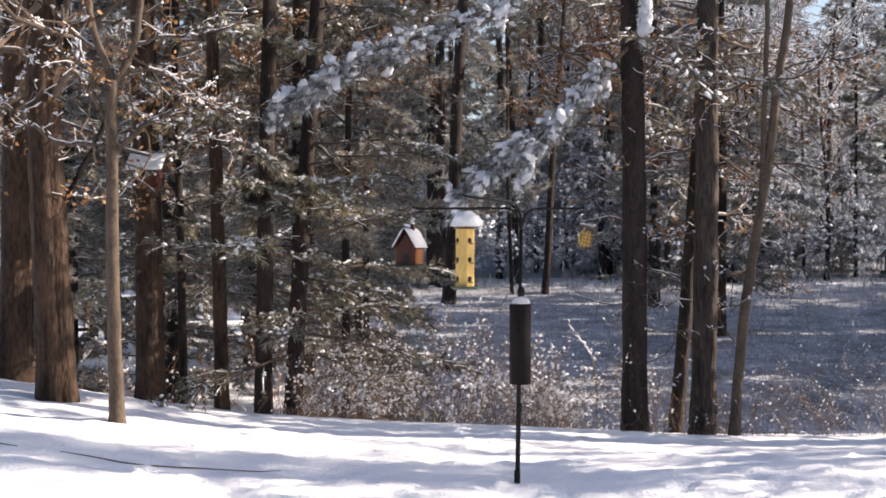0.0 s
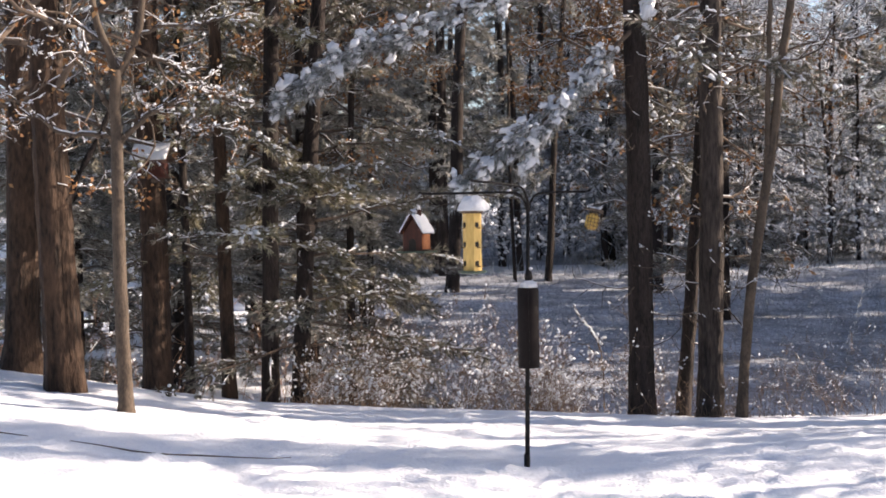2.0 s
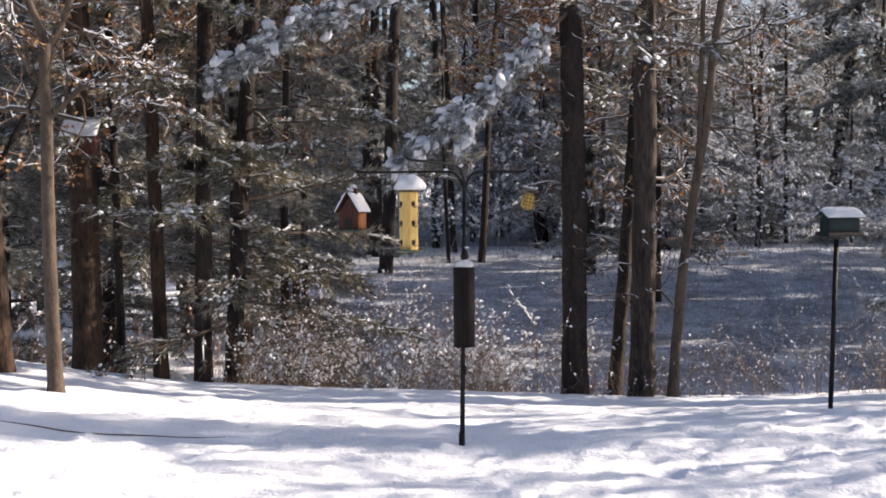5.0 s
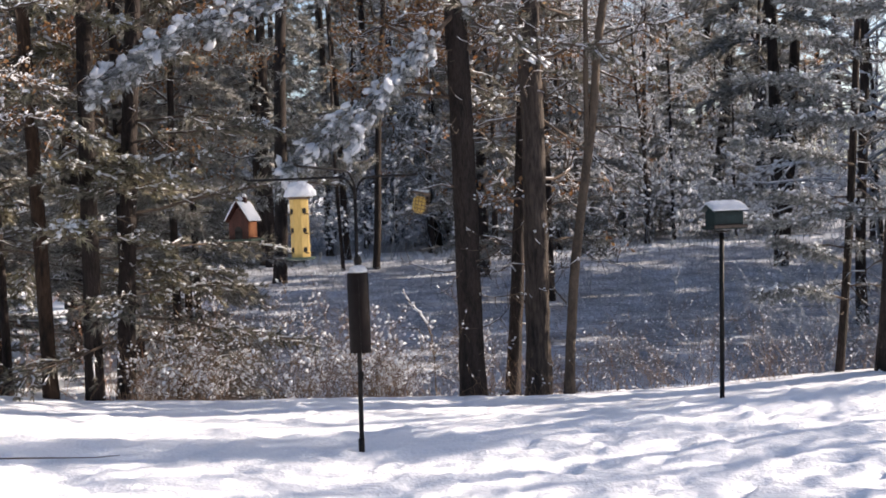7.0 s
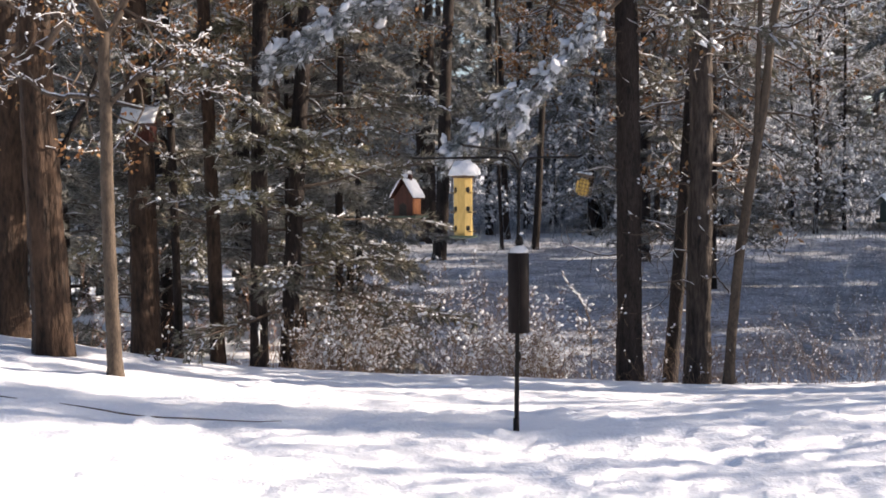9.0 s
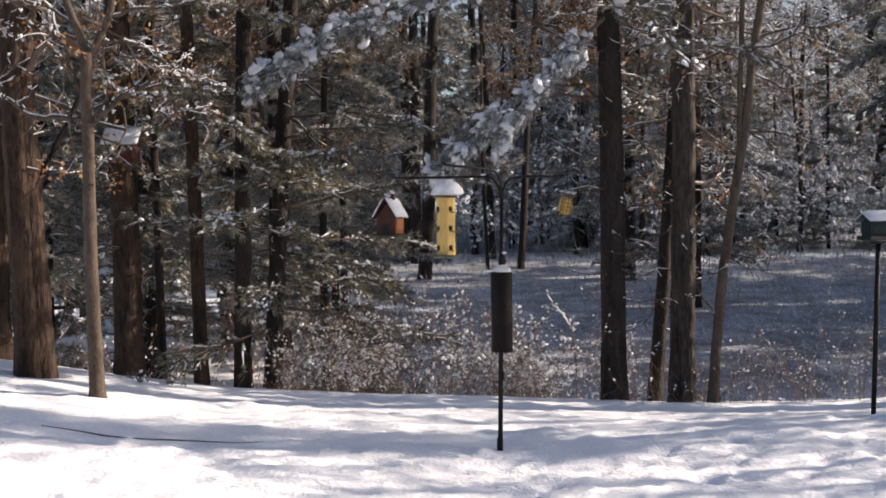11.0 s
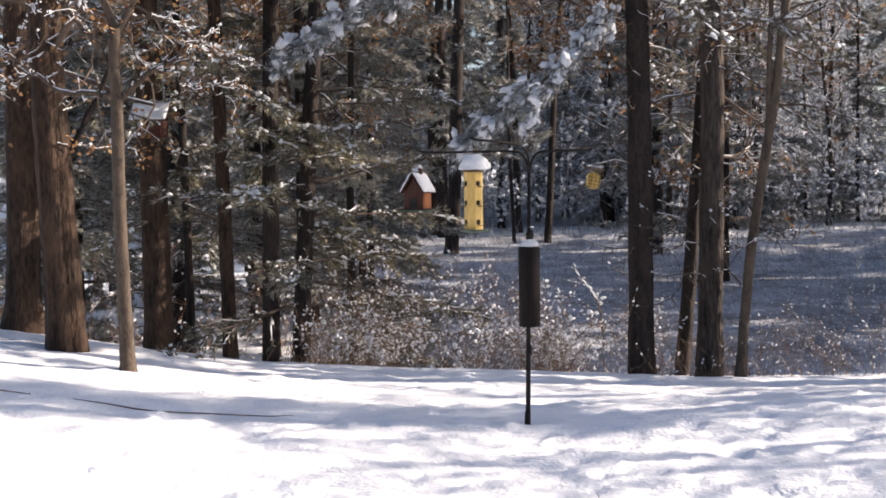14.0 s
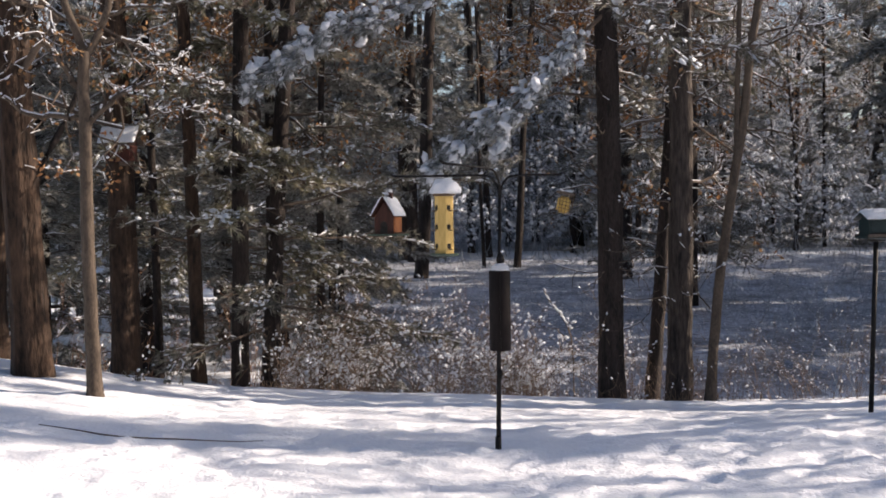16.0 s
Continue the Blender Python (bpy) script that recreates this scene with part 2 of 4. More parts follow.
def box(sx, sy, sz, cx=0, cy=0, cz=0, bevel=0.004, rot=None):
    bm = bmesh.new()
    bmesh.ops.create_cube(bm, size=1)
    bmesh.ops.scale(bm, vec=(sx, sy, sz), verts=bm.verts)
    if bevel:
        bmesh.ops.bevel(bm, geom=bm.edges[:], offset=bevel, segments=2, affect="EDGES")
    if rot is not None:
        bmesh.ops.transform(bm, matrix=rot, verts=bm.verts)
    bmesh.ops.translate(bm, vec=(cx, cy, cz), verts=bm.verts)
    return bm


def lathe(profile, seg=20):
    """A turned shape from (radius, height) pairs."""
    bm = bmesh.new()
    rings = [[bm.verts.new((r * math.cos(a), r * math.sin(a), z)) for a in (2 * math.pi * k / seg for k in range(seg))] for r, z in profile]
    for A, B in zip(rings, rings[1:]):
        for k in range(seg):
            bm.faces.new((A[k], A[(k + 1) % seg], B[(k + 1) % seg], B[k]))
    bm.faces.new(rings[0][::-1])
    bm.faces.new(rings[-1])
    return bm


# ---- ground ----
RIM_X = (-9, -5.5, -4.3, -3.45, -2.7, -1.9, -1.2, 0, 1.2, 2.3, 3.1, 4.2, 5.6, 7.0, 12)
RIM_Z = (0.85, 0.52, 0.40, 0.28, 0.17, 0.07, 0.02, -0.04, -0.09, -0.15, -0.17, -0.18, -0.13, -0.08, 0.0)
NEAR_X = (-9, -4, -2.6, -1.2, 0.6, 2.0, 3.7, 5.5, 9)
NEAR_Z = (0.75, 0.42, 0.28, 0.12, 0.03, 0.07, 0.16, 0.20, 0.25)
FAR_Y = (11.9, 13, 14.2, 16, 20, 28, 35, 45, 60, 90, 150, 400, 2000)
FAR_Z = (0.0, -0.16, -0.45, -0.75, -0.6, -0.2, 0.08, 0.65, 1.1, 2.6, 6, 10, 14)


def sm(t):
    t = np.clip(t, 0, 1)
    return t * t * (3 - 2 * t)


def ground_base(x, y):
    rim, near = np.interp(x, RIM_X, RIM_Z), np.interp(x, NEAR_X, NEAR_Z)
    lawn = near + (rim - near) * sm((y - 8.5) / 3.3)
    beyond = np.interp(y, FAR_Y, FAR_Z)
    k = sm((y - 12) / 5)
    return lawn * (1 - k) + beyond


def ground_z(x, y):
    return float(ground_base(np.float64(x), np.float64(y)))


def ground_mesh():
    rng = np.random.default_rng(3)
    xs = np.concatenate([-np.geomspace(8, 1500, 34)[::-1], np.arange(-7.9, 9.4, 0.045), np.geomspace(9.5, 1500, 34)])
    ys = np.concatenate([-np.geomspace(3, 400, 12)[::-1], np.arange(-2, 3.4, 0.4), np.arange(3.5, 13.6, 0.042), np.geomspace(13.7, 2000, 90)])
    X, Y = np.meshgrid(xs, ys)
    Z = ground_base(X, Y)
    for i in range(Z.shape[0]):
        for j in range(Z.shape[1]):
            x, y = X[i, j], Y[i, j]
            if -9 < x < 10 and 3 < y < 14:
                a = noise.noise((x * 0.9, y * 1.1, 0)) * 0.016 + noise.noise((x * 2.6, y * 2.6, 4)) * 0.010
                a += noise.noise((x * 6, y * 6, 9)) * 0.010 + noise.noise((x * 11, y * 11, 2)) * 0.006
                Z[i, j] += a
    # trampled, lumpy snow between the two feeder posts and towards the house
    for k in range(330):
        cx, cy = rng.uniform(1.0, 6.8), rng.uniform(5.0, 9.8)
        if rng.uniform() > sm((cx - 0.8) / 3.0) * 0.8 + 0.08:
            continue
        r, d = rng.uniform(0.05, 0.11), rng.uniform(-0.055, 0.032)
        sel = ((X - cx) ** 2 + ((Y - cy) * 0.9) ** 2) < (3 * r) ** 2
        q = ((X[sel] - cx) ** 2 + ((Y[sel] - cy) * 0.9) ** 2) / r ** 2
        Z[sel] += d * np.exp(-q)
    for k in range(1500):
        cx, cy = rng.uniform(-2.0, 6.8), rng.uniform(6.0, 11.6)
        r, d = rng.uniform(0.04, 0.07), rng.uniform(-0.026, 0.026)
        sel = (np.abs(X - cx) < 0.25) & (np.abs(Y - cy) < 0.25)
        Z[sel] += d * np.exp(-((X[sel] - cx) ** 2 + (Y[sel] - cy) ** 2) / r ** 2)
    # small clods and paw marks in the nearer snow
    for k in range(700):
        cx, cy = rng.uniform(-4, 3), rng.uniform(5.0, 8.4)
        r, d = rng.uniform(0.03, 0.06), rng.uniform(-0.035, 0.018)
        sel = (np.abs(X - cx) < 0.2) & (np.abs(Y - cy) < 0.2)
        Z[sel] += d * np.exp(-((X[sel] - cx) ** 2 + (Y[sel] - cy) ** 2) / r ** 2)
    # hollows and mounds round the trunks
    for tx, ty, tr in ((-2.56, 9.9, 0.16), (-3.44, 10.94, 0.35)):
        q = ((X - tx) ** 2 + (Y - ty) ** 2) / tr ** 2
        Z += 0.06 * np.exp(-q / 3) - 0.06 * np.exp(-q * 2)
    n, w = len(ys), len(xs)
    V = np.stack([X, Y, Z], 2).reshape(-1, 3)
    i, j = np.meshgrid(np.arange(n - 1), np.arange(w - 1), indexing="ij")
    a = (i * w + j).ravel()
    F = np.concatenate([np.stack([a, a + 1, a + w + 1], 1), np.stack([a, a + w + 1, a + w], 1)])
    # beyond the bank the snow is darker: weed mottle, with the field's shade painted in
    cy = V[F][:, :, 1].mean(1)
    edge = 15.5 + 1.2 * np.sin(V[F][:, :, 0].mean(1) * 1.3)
    # the left part and the strip at 41 m stay white to imitate sunlit snow
    return mesh_np("ground", (V, F), [SNOW, SHADED_WEEDY_SNOW], ((cy > edge) & ((cy < 41) | (cy > 43.6)) & (cy < 90) & (V[F][:, :, 0].mean(1) > -1.2 - 0.02 * cy)).astype(int), smooth=True)


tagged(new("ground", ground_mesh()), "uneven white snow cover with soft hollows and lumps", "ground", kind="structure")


# ---- the house behind the camera ----
wall = bmesh.new()
bmesh.ops.create_cube(wall, size=1)
bmesh.ops.scale(wall, vec=(15, 0.25, 6.2), verts=wall.verts)
bmesh.ops.translate(wall, vec=(-1.5, -0.7, 2.9), verts=wall.verts)
wall_me = bpy.data.meshes.new("wall_house")
wall.to_mesh(wall_me)
wall.free()
wall_me.materials.append(material("siding", (0.22, 0.20, 0.18), 0.8, (0.16, 0.145, 0.13), 3, (0.3, 1, 6), 0.3, 0.01))
tagged(new("wall_house", wall_me), "plain brown-grey house wall behind the yard", "wall", kind="structure")


# ---- trees ----
def trunk_geo(rng, axis, r0, h, flare=1.35, sides=18, step=0.16, rough=0.05, taper=0.55):
    """A tapered, furrowed trunk along axis(z)."""
    zs = np.arange(-0.25, h + step, step)
    P = np.array([axis(z) for z in zs])
    k = np.clip(zs / h, 0, 1)
    R = r0 * (1 - taper * k ** 1.1) + r0 * (flare - 1) * np.exp(-np.clip(zs, 0, None) / 0.22)
    R[-1] = 0.01
    return tube(P, R, sides, rough, rng)


def bough_lines(rng, start, az, length, rise, droop, n=7):
    s = np.linspace(0, 1, n)
    bend = az + rng.normal(0, 0.18) * s
    out = length * s
    return np.stack([start[0] + np.cos(bend) * out, start[1] + np.sin(bend) * out,
                     start[2] + length * (rise * s - droop * s ** 2) + np.cumsum(rng.normal(0, 0.012, n)) * length], 1)


def conifer_geo(rng, axis, h, r0, crown0, spread, boughs, twigs, per, size, snow, snow_size, droop=0.35, zfine=6.0, needles=10,
                width=0.07, azim=None):
    """Limbs, needles and snow of a conifer: whorled boughs with side twigs, sprays of needles and clumps of snow."""
    L0, L1, Ra, Rb, TP, TD, TS, SP, SD, SS, Q0, Q1, QA, QB = ([] for _ in range(14))
    for b in range(boughs):
        u = (b + rng.uniform(0, 1)) / boughs
        z = crown0 + (h - crown0) * u ** 1.25
        fine = z < zfine
        az = rng.uniform(0, 6.283) if azim is None else rng.uniform(*azim)
        length = spread * (1 - 0.85 * (z - crown0) / (h - crown0)) * rng.uniform(0.55, 1.1)
        line = bough_lines(rng, axis(z), az, length, rng.uniform(-0.05, 0.3), droop * rng.uniform(0.6, 1.4))
        rb = 0.006 + 0.0065 * length
        for k in range(len(line) - 1):
            L0.append(line[k]); L1.append(line[k + 1])
            Ra.append(rb * (1 - k / 7)); Rb.append(rb * (1 - (k + 1) / 7))
        nt = twigs if fine else max(3, twigs // 3)
        for t in range(nt):
            s = rng.uniform(0.2, 1.0)
            f = s * (len(line) - 1)
            i = min(int(f), len(line) - 2)
            p = line[i] + (line[i + 1] - line[i]) * (f - i)
            d = line[i + 1] - line[i]
            d = d / np.linalg.norm(d)
            sd = np.array([-d[1], d[0], 0]) * rng.choice([-1, 1])
            tl = (0.12 + 0.34 * length * (1 - 0.65 * s)) * rng.uniform(0.6, 1.2)
            td = d * 0.8 + sd * rng.uniform(0.3, 1.0) + np.array([0, 0, rng.normal(-0.08, 0.16)])
            td /= np.linalg.norm(td)
            q = p + td * tl
            L0.append(p); L1.append(q); Ra.append(0.006); Rb.append(0.002)
            if rng.uniform() < snow * 1.5:
                g0, g1 = sorted(rng.uniform(0, 1, 2))
                mid = p + (q - p) * (g0 + g1) / 2 + np.array([0, 0, 0.02]) + rng.normal(0, 0.012, 3)
                rs = snow_size * rng.uniform(0.12, 0.36) * (1 if fine else 2)
                Q0 += [p + (q - p) * g0 + np.array([0, 0, 0.012]), mid]
                Q1 += [mid, p + (q - p) * g1 + np.array([0, 0, 0.012])]
                QA += [rs * 0.4, rs]
                QB += [rs, rs * 0.3]
            for e in range(per):
                w = (e + rng.uniform(0.2, 1)) / per
                c = p + (q - p) * w
                TP.append(c); TD.append(td + rng.normal(0, 0.35, 3)); TS.append(size if fine else size * 2.4)
                if rng.uniform() < snow * 0.55:
                    base = snow_size * rng.uniform(0.2, 0.95) ** 1.3 * (1 if fine else 2)
                    for _ in range(2):
                        SP.append(c + np.array([0, 0, 0.012 + 0.3 * base]) + rng.normal(0, base * 0.6, 3)); SD.append(td); SS.append(base * rng.uniform(0.5, 0.9))
    limbs = segs(np.array(L0), np.array(L1), np.array(Ra), np.array(Rb), 5)
    crown = tufts(rng, np.array(TP), np.array(TD), np.array(TS), needles, width)
    sn = lumps(rng, np.array(SP).reshape(-1, 3), np.array(SS), 1, np.array(SD).reshape(-1, 3))
    if Q0:
        sn = join(sn, segs(np.array(Q0), np.array(Q1), np.array(QA), np.array(QB), 4))
    return limbs, crown, sn


def straight(lx=0.0, ly=0.0, wob=0.0, seed=0.0):
    def axis(z):
        return np.array([lx * z + wob * math.sin(z * 0.8 + seed), ly * z + wob * math.cos(z * 0.7 + seed), z])
    return axis


def pine(name, m, label, rng, axis, h, r0, bark, crown0, spread, boughs, twigs, per, size, snow, snow_size, group="", mat=NEEDLES, sides=18,
         rough=0.05, flare=1.16, **kw):
    t = thing(name, m, label, "tree", group)
    part("trunk", trunk_geo(rng, axis, r0, h, flare, sides, rough=rough), bark, t, smooth=True)
    limbs, crown, sn = conifer_geo(rng, axis, h, r0, crown0, spread, boughs, twigs, per, size, snow, snow_size, **kw)
    tagged(part("branchwork", limbs, TWIG, t), kind="stuff")
    tagged(part("crown", crown, mat, t), kind="stuff")
    tagged(part("snow", sn, SNOW_CLUMP, t, "small clumps of white snow", smooth=True), kind="stuff")
    return t


def branching(rng, start, d, length, r, depth, out, spread=0.7, up=0.15, n=5, kids=3):
    """Recursive bare limbs, gathered as segments (p0, p1, r0, r1, depth)."""
    p, seg = np.array(start, float), length / n
    d = np.array(d, float)
    for k in range(n):
        d = d + rng.normal(0, 0.36, 3) + np.array([0, 0, up * 0.3])
        d /= np.linalg.norm(d)
        q = p + d * seg
        ra, rb = r * (1 - 0.6 * k / n), r * (1 - 0.6 * (k + 1) / n)
        out.append((p, q, ra, rb, depth))
        if depth > 0 and k >= 1:
            for c in range(rng.integers(0, kids)):
                e = d + rng.normal(0, spread, 3)
                branching(rng, q, e / np.linalg.norm(e), length * rng.uniform(0.35, 0.62), rb * 0.6, depth - 1, out, spread, up, max(3, n - 1), kids)
        p = q


def bare_parts(t, rng, out, bark, snow=0.5, snow_r=1.6, leaves=0.0, leaf_size=0.06, frost=SNOW_CLUMP, clump=0.02):
    """Limbs from the gathered segments, snow lying on their upper sides, and dry leaves at the ends."""
    P0, P1 = np.array([s[0] for s in out]), np.array([s[1] for s in out])
    R0, R1, dep = (np.array([s[k] for s in out]) for k in (2, 3, 4))
    R0, R1 = np.maximum(R0, 0.0035), np.maximum(R1, 0.0025)
    tagged(part("branchwork", segs(P0, P1, R0, R1, 6), bark, t, smooth=True), kind="stuff")
    D = P1 - P0
    flat = np.abs(D[:, 2]) / np.maximum(np.linalg.norm(D, axis=1), 1e-9)
    sel = (rng.uniform(0, 1, len(P0)) < snow) & (flat < 0.8)
    lift = np.array([0, 0, 1.0]) * (R0[sel] * 0.7 + 0.003)[:, None]
    rs = np.minimum(R0[sel] * 0.55, 0.010) * snow_r * 0.6 + 0.002
    geos = [segs(P0[sel] + lift, P1[sel] + lift, rs, rs * 0.8, 5)]
    big = rng.uniform(0, 1, len(P0)) < snow * 0.35
    mid = (P0[big] + P1[big]) / 2 + np.array([0, 0, 1.0]) * (R0[big] + clump * 0.3)[:, None]
    for _ in range(3):
        geos.append(lumps(rng, mid + rng.normal(0, clump * 0.6, mid.shape), clump * rng.uniform(0.3, 0.95, big.sum()), 1, D[big], 0.7))
    tagged(part("snow", join(*geos), frost, t, "thin white snow on the upper side of the limbs", smooth=True), kind="stuff")
    if leaves:
        ends = np.where(dep == 0)[0]
        pick = ends[rng.uniform(0, 1, len(ends)) < leaves]
        P = np.repeat(P1[pick], 7, 0) + rng.normal(0, 0.05, (len(pick) * 7, 3))
        leaf = (np.array([(0, 0, 0), (0.3, 0.06, 0.4), (-0.3, -0.04, 0.45), (0.08, 0.1, 1)], float), np.array([(0, 1, 2), (1, 3, 2)]))
        M = bases(rng.normal(0, 1, (len(P), 3)) + np.array([0, 0, -0.6]), rng) * (leaf_size * rng.uniform(0.6, 1.3, len(P)))[:, None, None]
        tagged(part("foliage", scatter(leaf, P, M), DRY_LEAF, t, "withered orange-brown oak leaves"), kind="stuff")


def on_ground(x, y, turn=0.0):
    return pose(x, y, ground_z(x, y), 0, 0, turn)


# ---- the trunks at the edge of the yard ----
rng = np.random.default_rng(11)
NEAR = "trees along the edge of the yard"
def oak(x, y, label, seed, axis, h, r0, limbs, leaves, sides=24, flare=1.45, group=NEAR, bark=BARK_BROWN, low=2.6):
    """A furrowed trunk with crooked snowy limbs that keep withered leaves."""
    g = np.random.default_rng(seed)
    t = thing("oak_tree", on_ground(x, y), label, "tree", group)
    part("trunk", trunk_geo(g, axis, r0, h, flare, sides, rough=0.06), bark, t, smooth=True)
    out = []
    for k in range(limbs):
        z = low + (h * 0.75 - low) * (k / limbs) ** 1.6
        a = g.uniform(0, 6.283)
        branching(g, axis(z), (math.cos(a), math.sin(a), g.uniform(-0.1, 0.5)), g.uniform(1.4, 2.4), 0.035, 2, out, 0.7, 0.02, 6, 3)
    bare_parts(t, g, out, TWIG, 0.55, 1.5, leaves, 0.055, clump=0.018)
    return t


# two big brown trunks
oak(-4.26, 12.25, "large brown-barked tree with a pale flank at the yard's edge", 1, straight(0.012, 0, 0.02), 11, 0.165, 15, 0.28)
second_oak = oak(-3.41, 10.94, "thick brown furrowed trunk with a flared foot in snow", 2, straight(-0.036, 0, 0.015, 2), 11, 0.164, 14, 0.25, 28, 1.18)
limb_base = np.array([-3.41, 10.94, ground_z(-3.41, 10.94)])
part("limb", tube(np.array([(-3.47, 11.0, 1.8), (-3.40, 11.08, 2.0), (-3.33, 11.1, 2.2), (-3.25, 11.12, 2.37), (-3.18, 11.15, 2.51), (-3.09, 11.2, 2.72), (-3.03, 11.25, 2.91), (-2.98, 11.3, 3.3)]) - limb_base,
                  [0.04, 0.036, 0.034, 0.032, 0.03, 0.026, 0.022, 0.014], 10, 0.05, np.random.default_rng(6)), BARK_PINE, second_oak, "dark slanting limb", smooth=True)
oak(-1.87, 15.5, "oak behind the pines holding orange withered leaves", 3, straight(0.02, 0, 0.03), 10, 0.07, 18, 0.75, 10, bark=BARK_PINE, low=3.2)
oak(2.93, 18.0, "oak behind the pines with orange-brown leaves", 4, straight(-0.0, 0, 0.03), 11, 0.08, 18, 0.9, 10, bark=BARK_PINE, low=3.9)
pine("pine_tree", on_ground(-2.97, 12.63), "brown pine trunk with a wooden nest box", rng, straight(-0.019, 0, 0.015), 12, 0.15, BARK_BROWN, 1.9, 1.9, 26, 16, 4, 0.12, 0.45, 0.04, NEAR, zfine=5)
pine("pine_tree", on_ground(-2.74, 13.19), "thin dark pine trunk with snow-dusted twigs", rng, straight(-0.026, 0, 0.01), 9, 0.045, BARK_PINE, 1.6, 1.1, 16, 10, 4, 0.11, 0.4, 0.035, NEAR, sides=10)
pine("pine_tree", on_ground(-2.26, 12.77), "straight grey-brown pine trunk with snowy needles", rng, straight(-0.021, 0, 0.012, 1), 12, 0.074, BARK_BROWN, 1.3, 1.4, 34, 16, 4, 0.11, 0.8, 0.043, NEAR, zfine=5, mat=SUN_GOLD_NEEDLES)
pine("pine_tree", on_ground(-1.84, 12.84), "dark pine trunk with drooping snow-laden sprays", rng, straight(0.021, 0, 0.012, 2), 13, 0.09, BARK_PINE, 1.2, 1.5, 40, 18, 4, 0.12, 0.85, 0.048, NEAR, zfine=5, mat=SUN_GOLD_NEEDLES)
pine("pine_tree", on_ground(-1.55, 13.08), "dark pine trunk with layered snow-dusted boughs", rng, straight(0.060, 0, 0.012, 3), 13, 0.09, BARK_PINE, 0.6, 2.0, 50, 20, 4, 0.12, 0.5, 0.04, NEAR, zfine=5, droop=0.15)
# the tall pine behind the feeder pole, with two boughs bent down by snow
big_pine = pine("pine_tree", on_ground(2.02, 12.32), "tall dark pine with boughs bent down by snow", rng, straight(-0.008, 0, 0.01), 15, 0.122, BARK_PINE, 2.6, 2.2, 24, 16, 4, 0.12, 0.4, 0.05, NEAR, sides=22, zfine=5.5, rough=0.06)
pine("pine_tree", on_ground(2.61, 13.23), "slanting dark pine trunk", rng, straight(0.072, 0, 0.012), 11, 0.076, BARK_PINE, 3.2, 1.4, 16, 12, 4, 0.12, 0.4, 0.05, NEAR)
pine("pine_tree", on_ground(2.70, 12.39), "thick furrowed grey-brown trunk with bare lower limbs", rng, straight(0.020, 0, 0.02, 1), 14, 0.130, BARK_GREY, 4.2, 2.0, 12, 8, 4, 0.12, 0.4, 0.05, NEAR, sides=24, rough=0.07)
pine("pine_tree", on_ground(6.31, 11.87), "thick dark pine trunk with snow-covered level boughs", rng, straight(0.080, -0.02, 0.02, 1), 14, 0.126, BARK_PINE, 3.4, 1.6, 13, 12, 4, 0.11, 0.4, 0.035, NEAR, sides=24, mat=FROST_NEEDLES, zfine=5.5, rough=0.06, droop=0.18, azim=(-0.1, 3.4))
pine("pine_tree", on_ground(7.02, 11.75), "dark pine trunk with a small dark bird feeder", rng, straight(0.02, 0, 0.01, 1), 13, 0.11, BARK_PINE, 1.4, 1.7, 14, 12, 4, 0.11, 0.4, 0.035, NEAR, mat=FROST_NEEDLES, zfine=5.5, azim=(-0.1, 3.3))
pine("pine_tree", on_ground(6.14, 12.63), "slim pine sapling with snowy twigs", rng, straight(0.088, -0.02, 0.03, 1), 8, 0.046, BARK_PINE, 0.8, 0.8, 22, 9, 4, 0.10, 0.4, 0.035, NEAR, mat=FROST_NEEDLES)


def laden_bough(parent, rng, pts, r0, tuft, snow_size, density, mat=FROST_NEEDLES, wide=0.17):
    """A long bough in the parent's space, bent by snow: a limb, sprays of needles, and heavy clumps."""
    pts = np.array(pts, float)
    t = np.linspace(0, 1, len(pts))
    s = np.linspace(0, 1, 24)
    line = np.stack([np.interp(s, t, pts[:, k]) for k in range(3)], 1)
    line[1:-1] = (line[:-2] + line[1:-1] * 2 + line[2:]) / 4
    b = part("bough", tube(line, r0 * (1 - 0.8 * s), 8), TWIG, parent, "bough weighed down by thick snow")
    n = density
    f = rng.uniform(0.12, 1, n) * 23
    i = np.minimum(f.astype(int), 22)
    p = line[i] + (line[i + 1] - line[i]) * (f - i)[:, None]
    d = line[i + 1] - line[i]
    d /= np.linalg.norm(d, axis=1, keepdims=True)
    side = np.stack([-d[:, 1], d[:, 0], np.zeros(n)], 1) * rng.choice([-1, 1], n)[:, None]
    w = np.abs(rng.normal(0, wide, n)) * (1.15 - 0.5 * f / 23)
    c = p + side * w[:, None] + d * 0.1 * rng.uniform(0, 1, (n, 1)) + np.array([0, 0, 1.0]) * rng.normal(-0.35, 0.5, (n, 1)) * wide
    tagged(part("foliage", tufts(rng, c, d + side * 0.7 + rng.normal(0, 0.35, (n, 3)) + np.array([0, 0, -0.25]), tuft, 12), mat, b), kind="stuff")
    k = rng.uniform(0, 1, n) < 0.30 + 0.35 * (np.sin(f * 1.7) > -0.2)
    up = c[k] + np.array([0, 0, 1.0]) * rng.uniform(0.0, 0.06, (k.sum(), 1))
    tagged(part("snow", lumps(rng, up, snow_size * rng.uniform(0.3, 1.1, k.sum()) ** 1.2, 2, d[k] + side[k] * 0.4 + rng.normal(0, 0.5, (k.sum(), 3)), 0.65, 0.22), SNOW_CLUMP, b, "heavy clumps of white snow", smooth=True), kind="stuff")
    return b


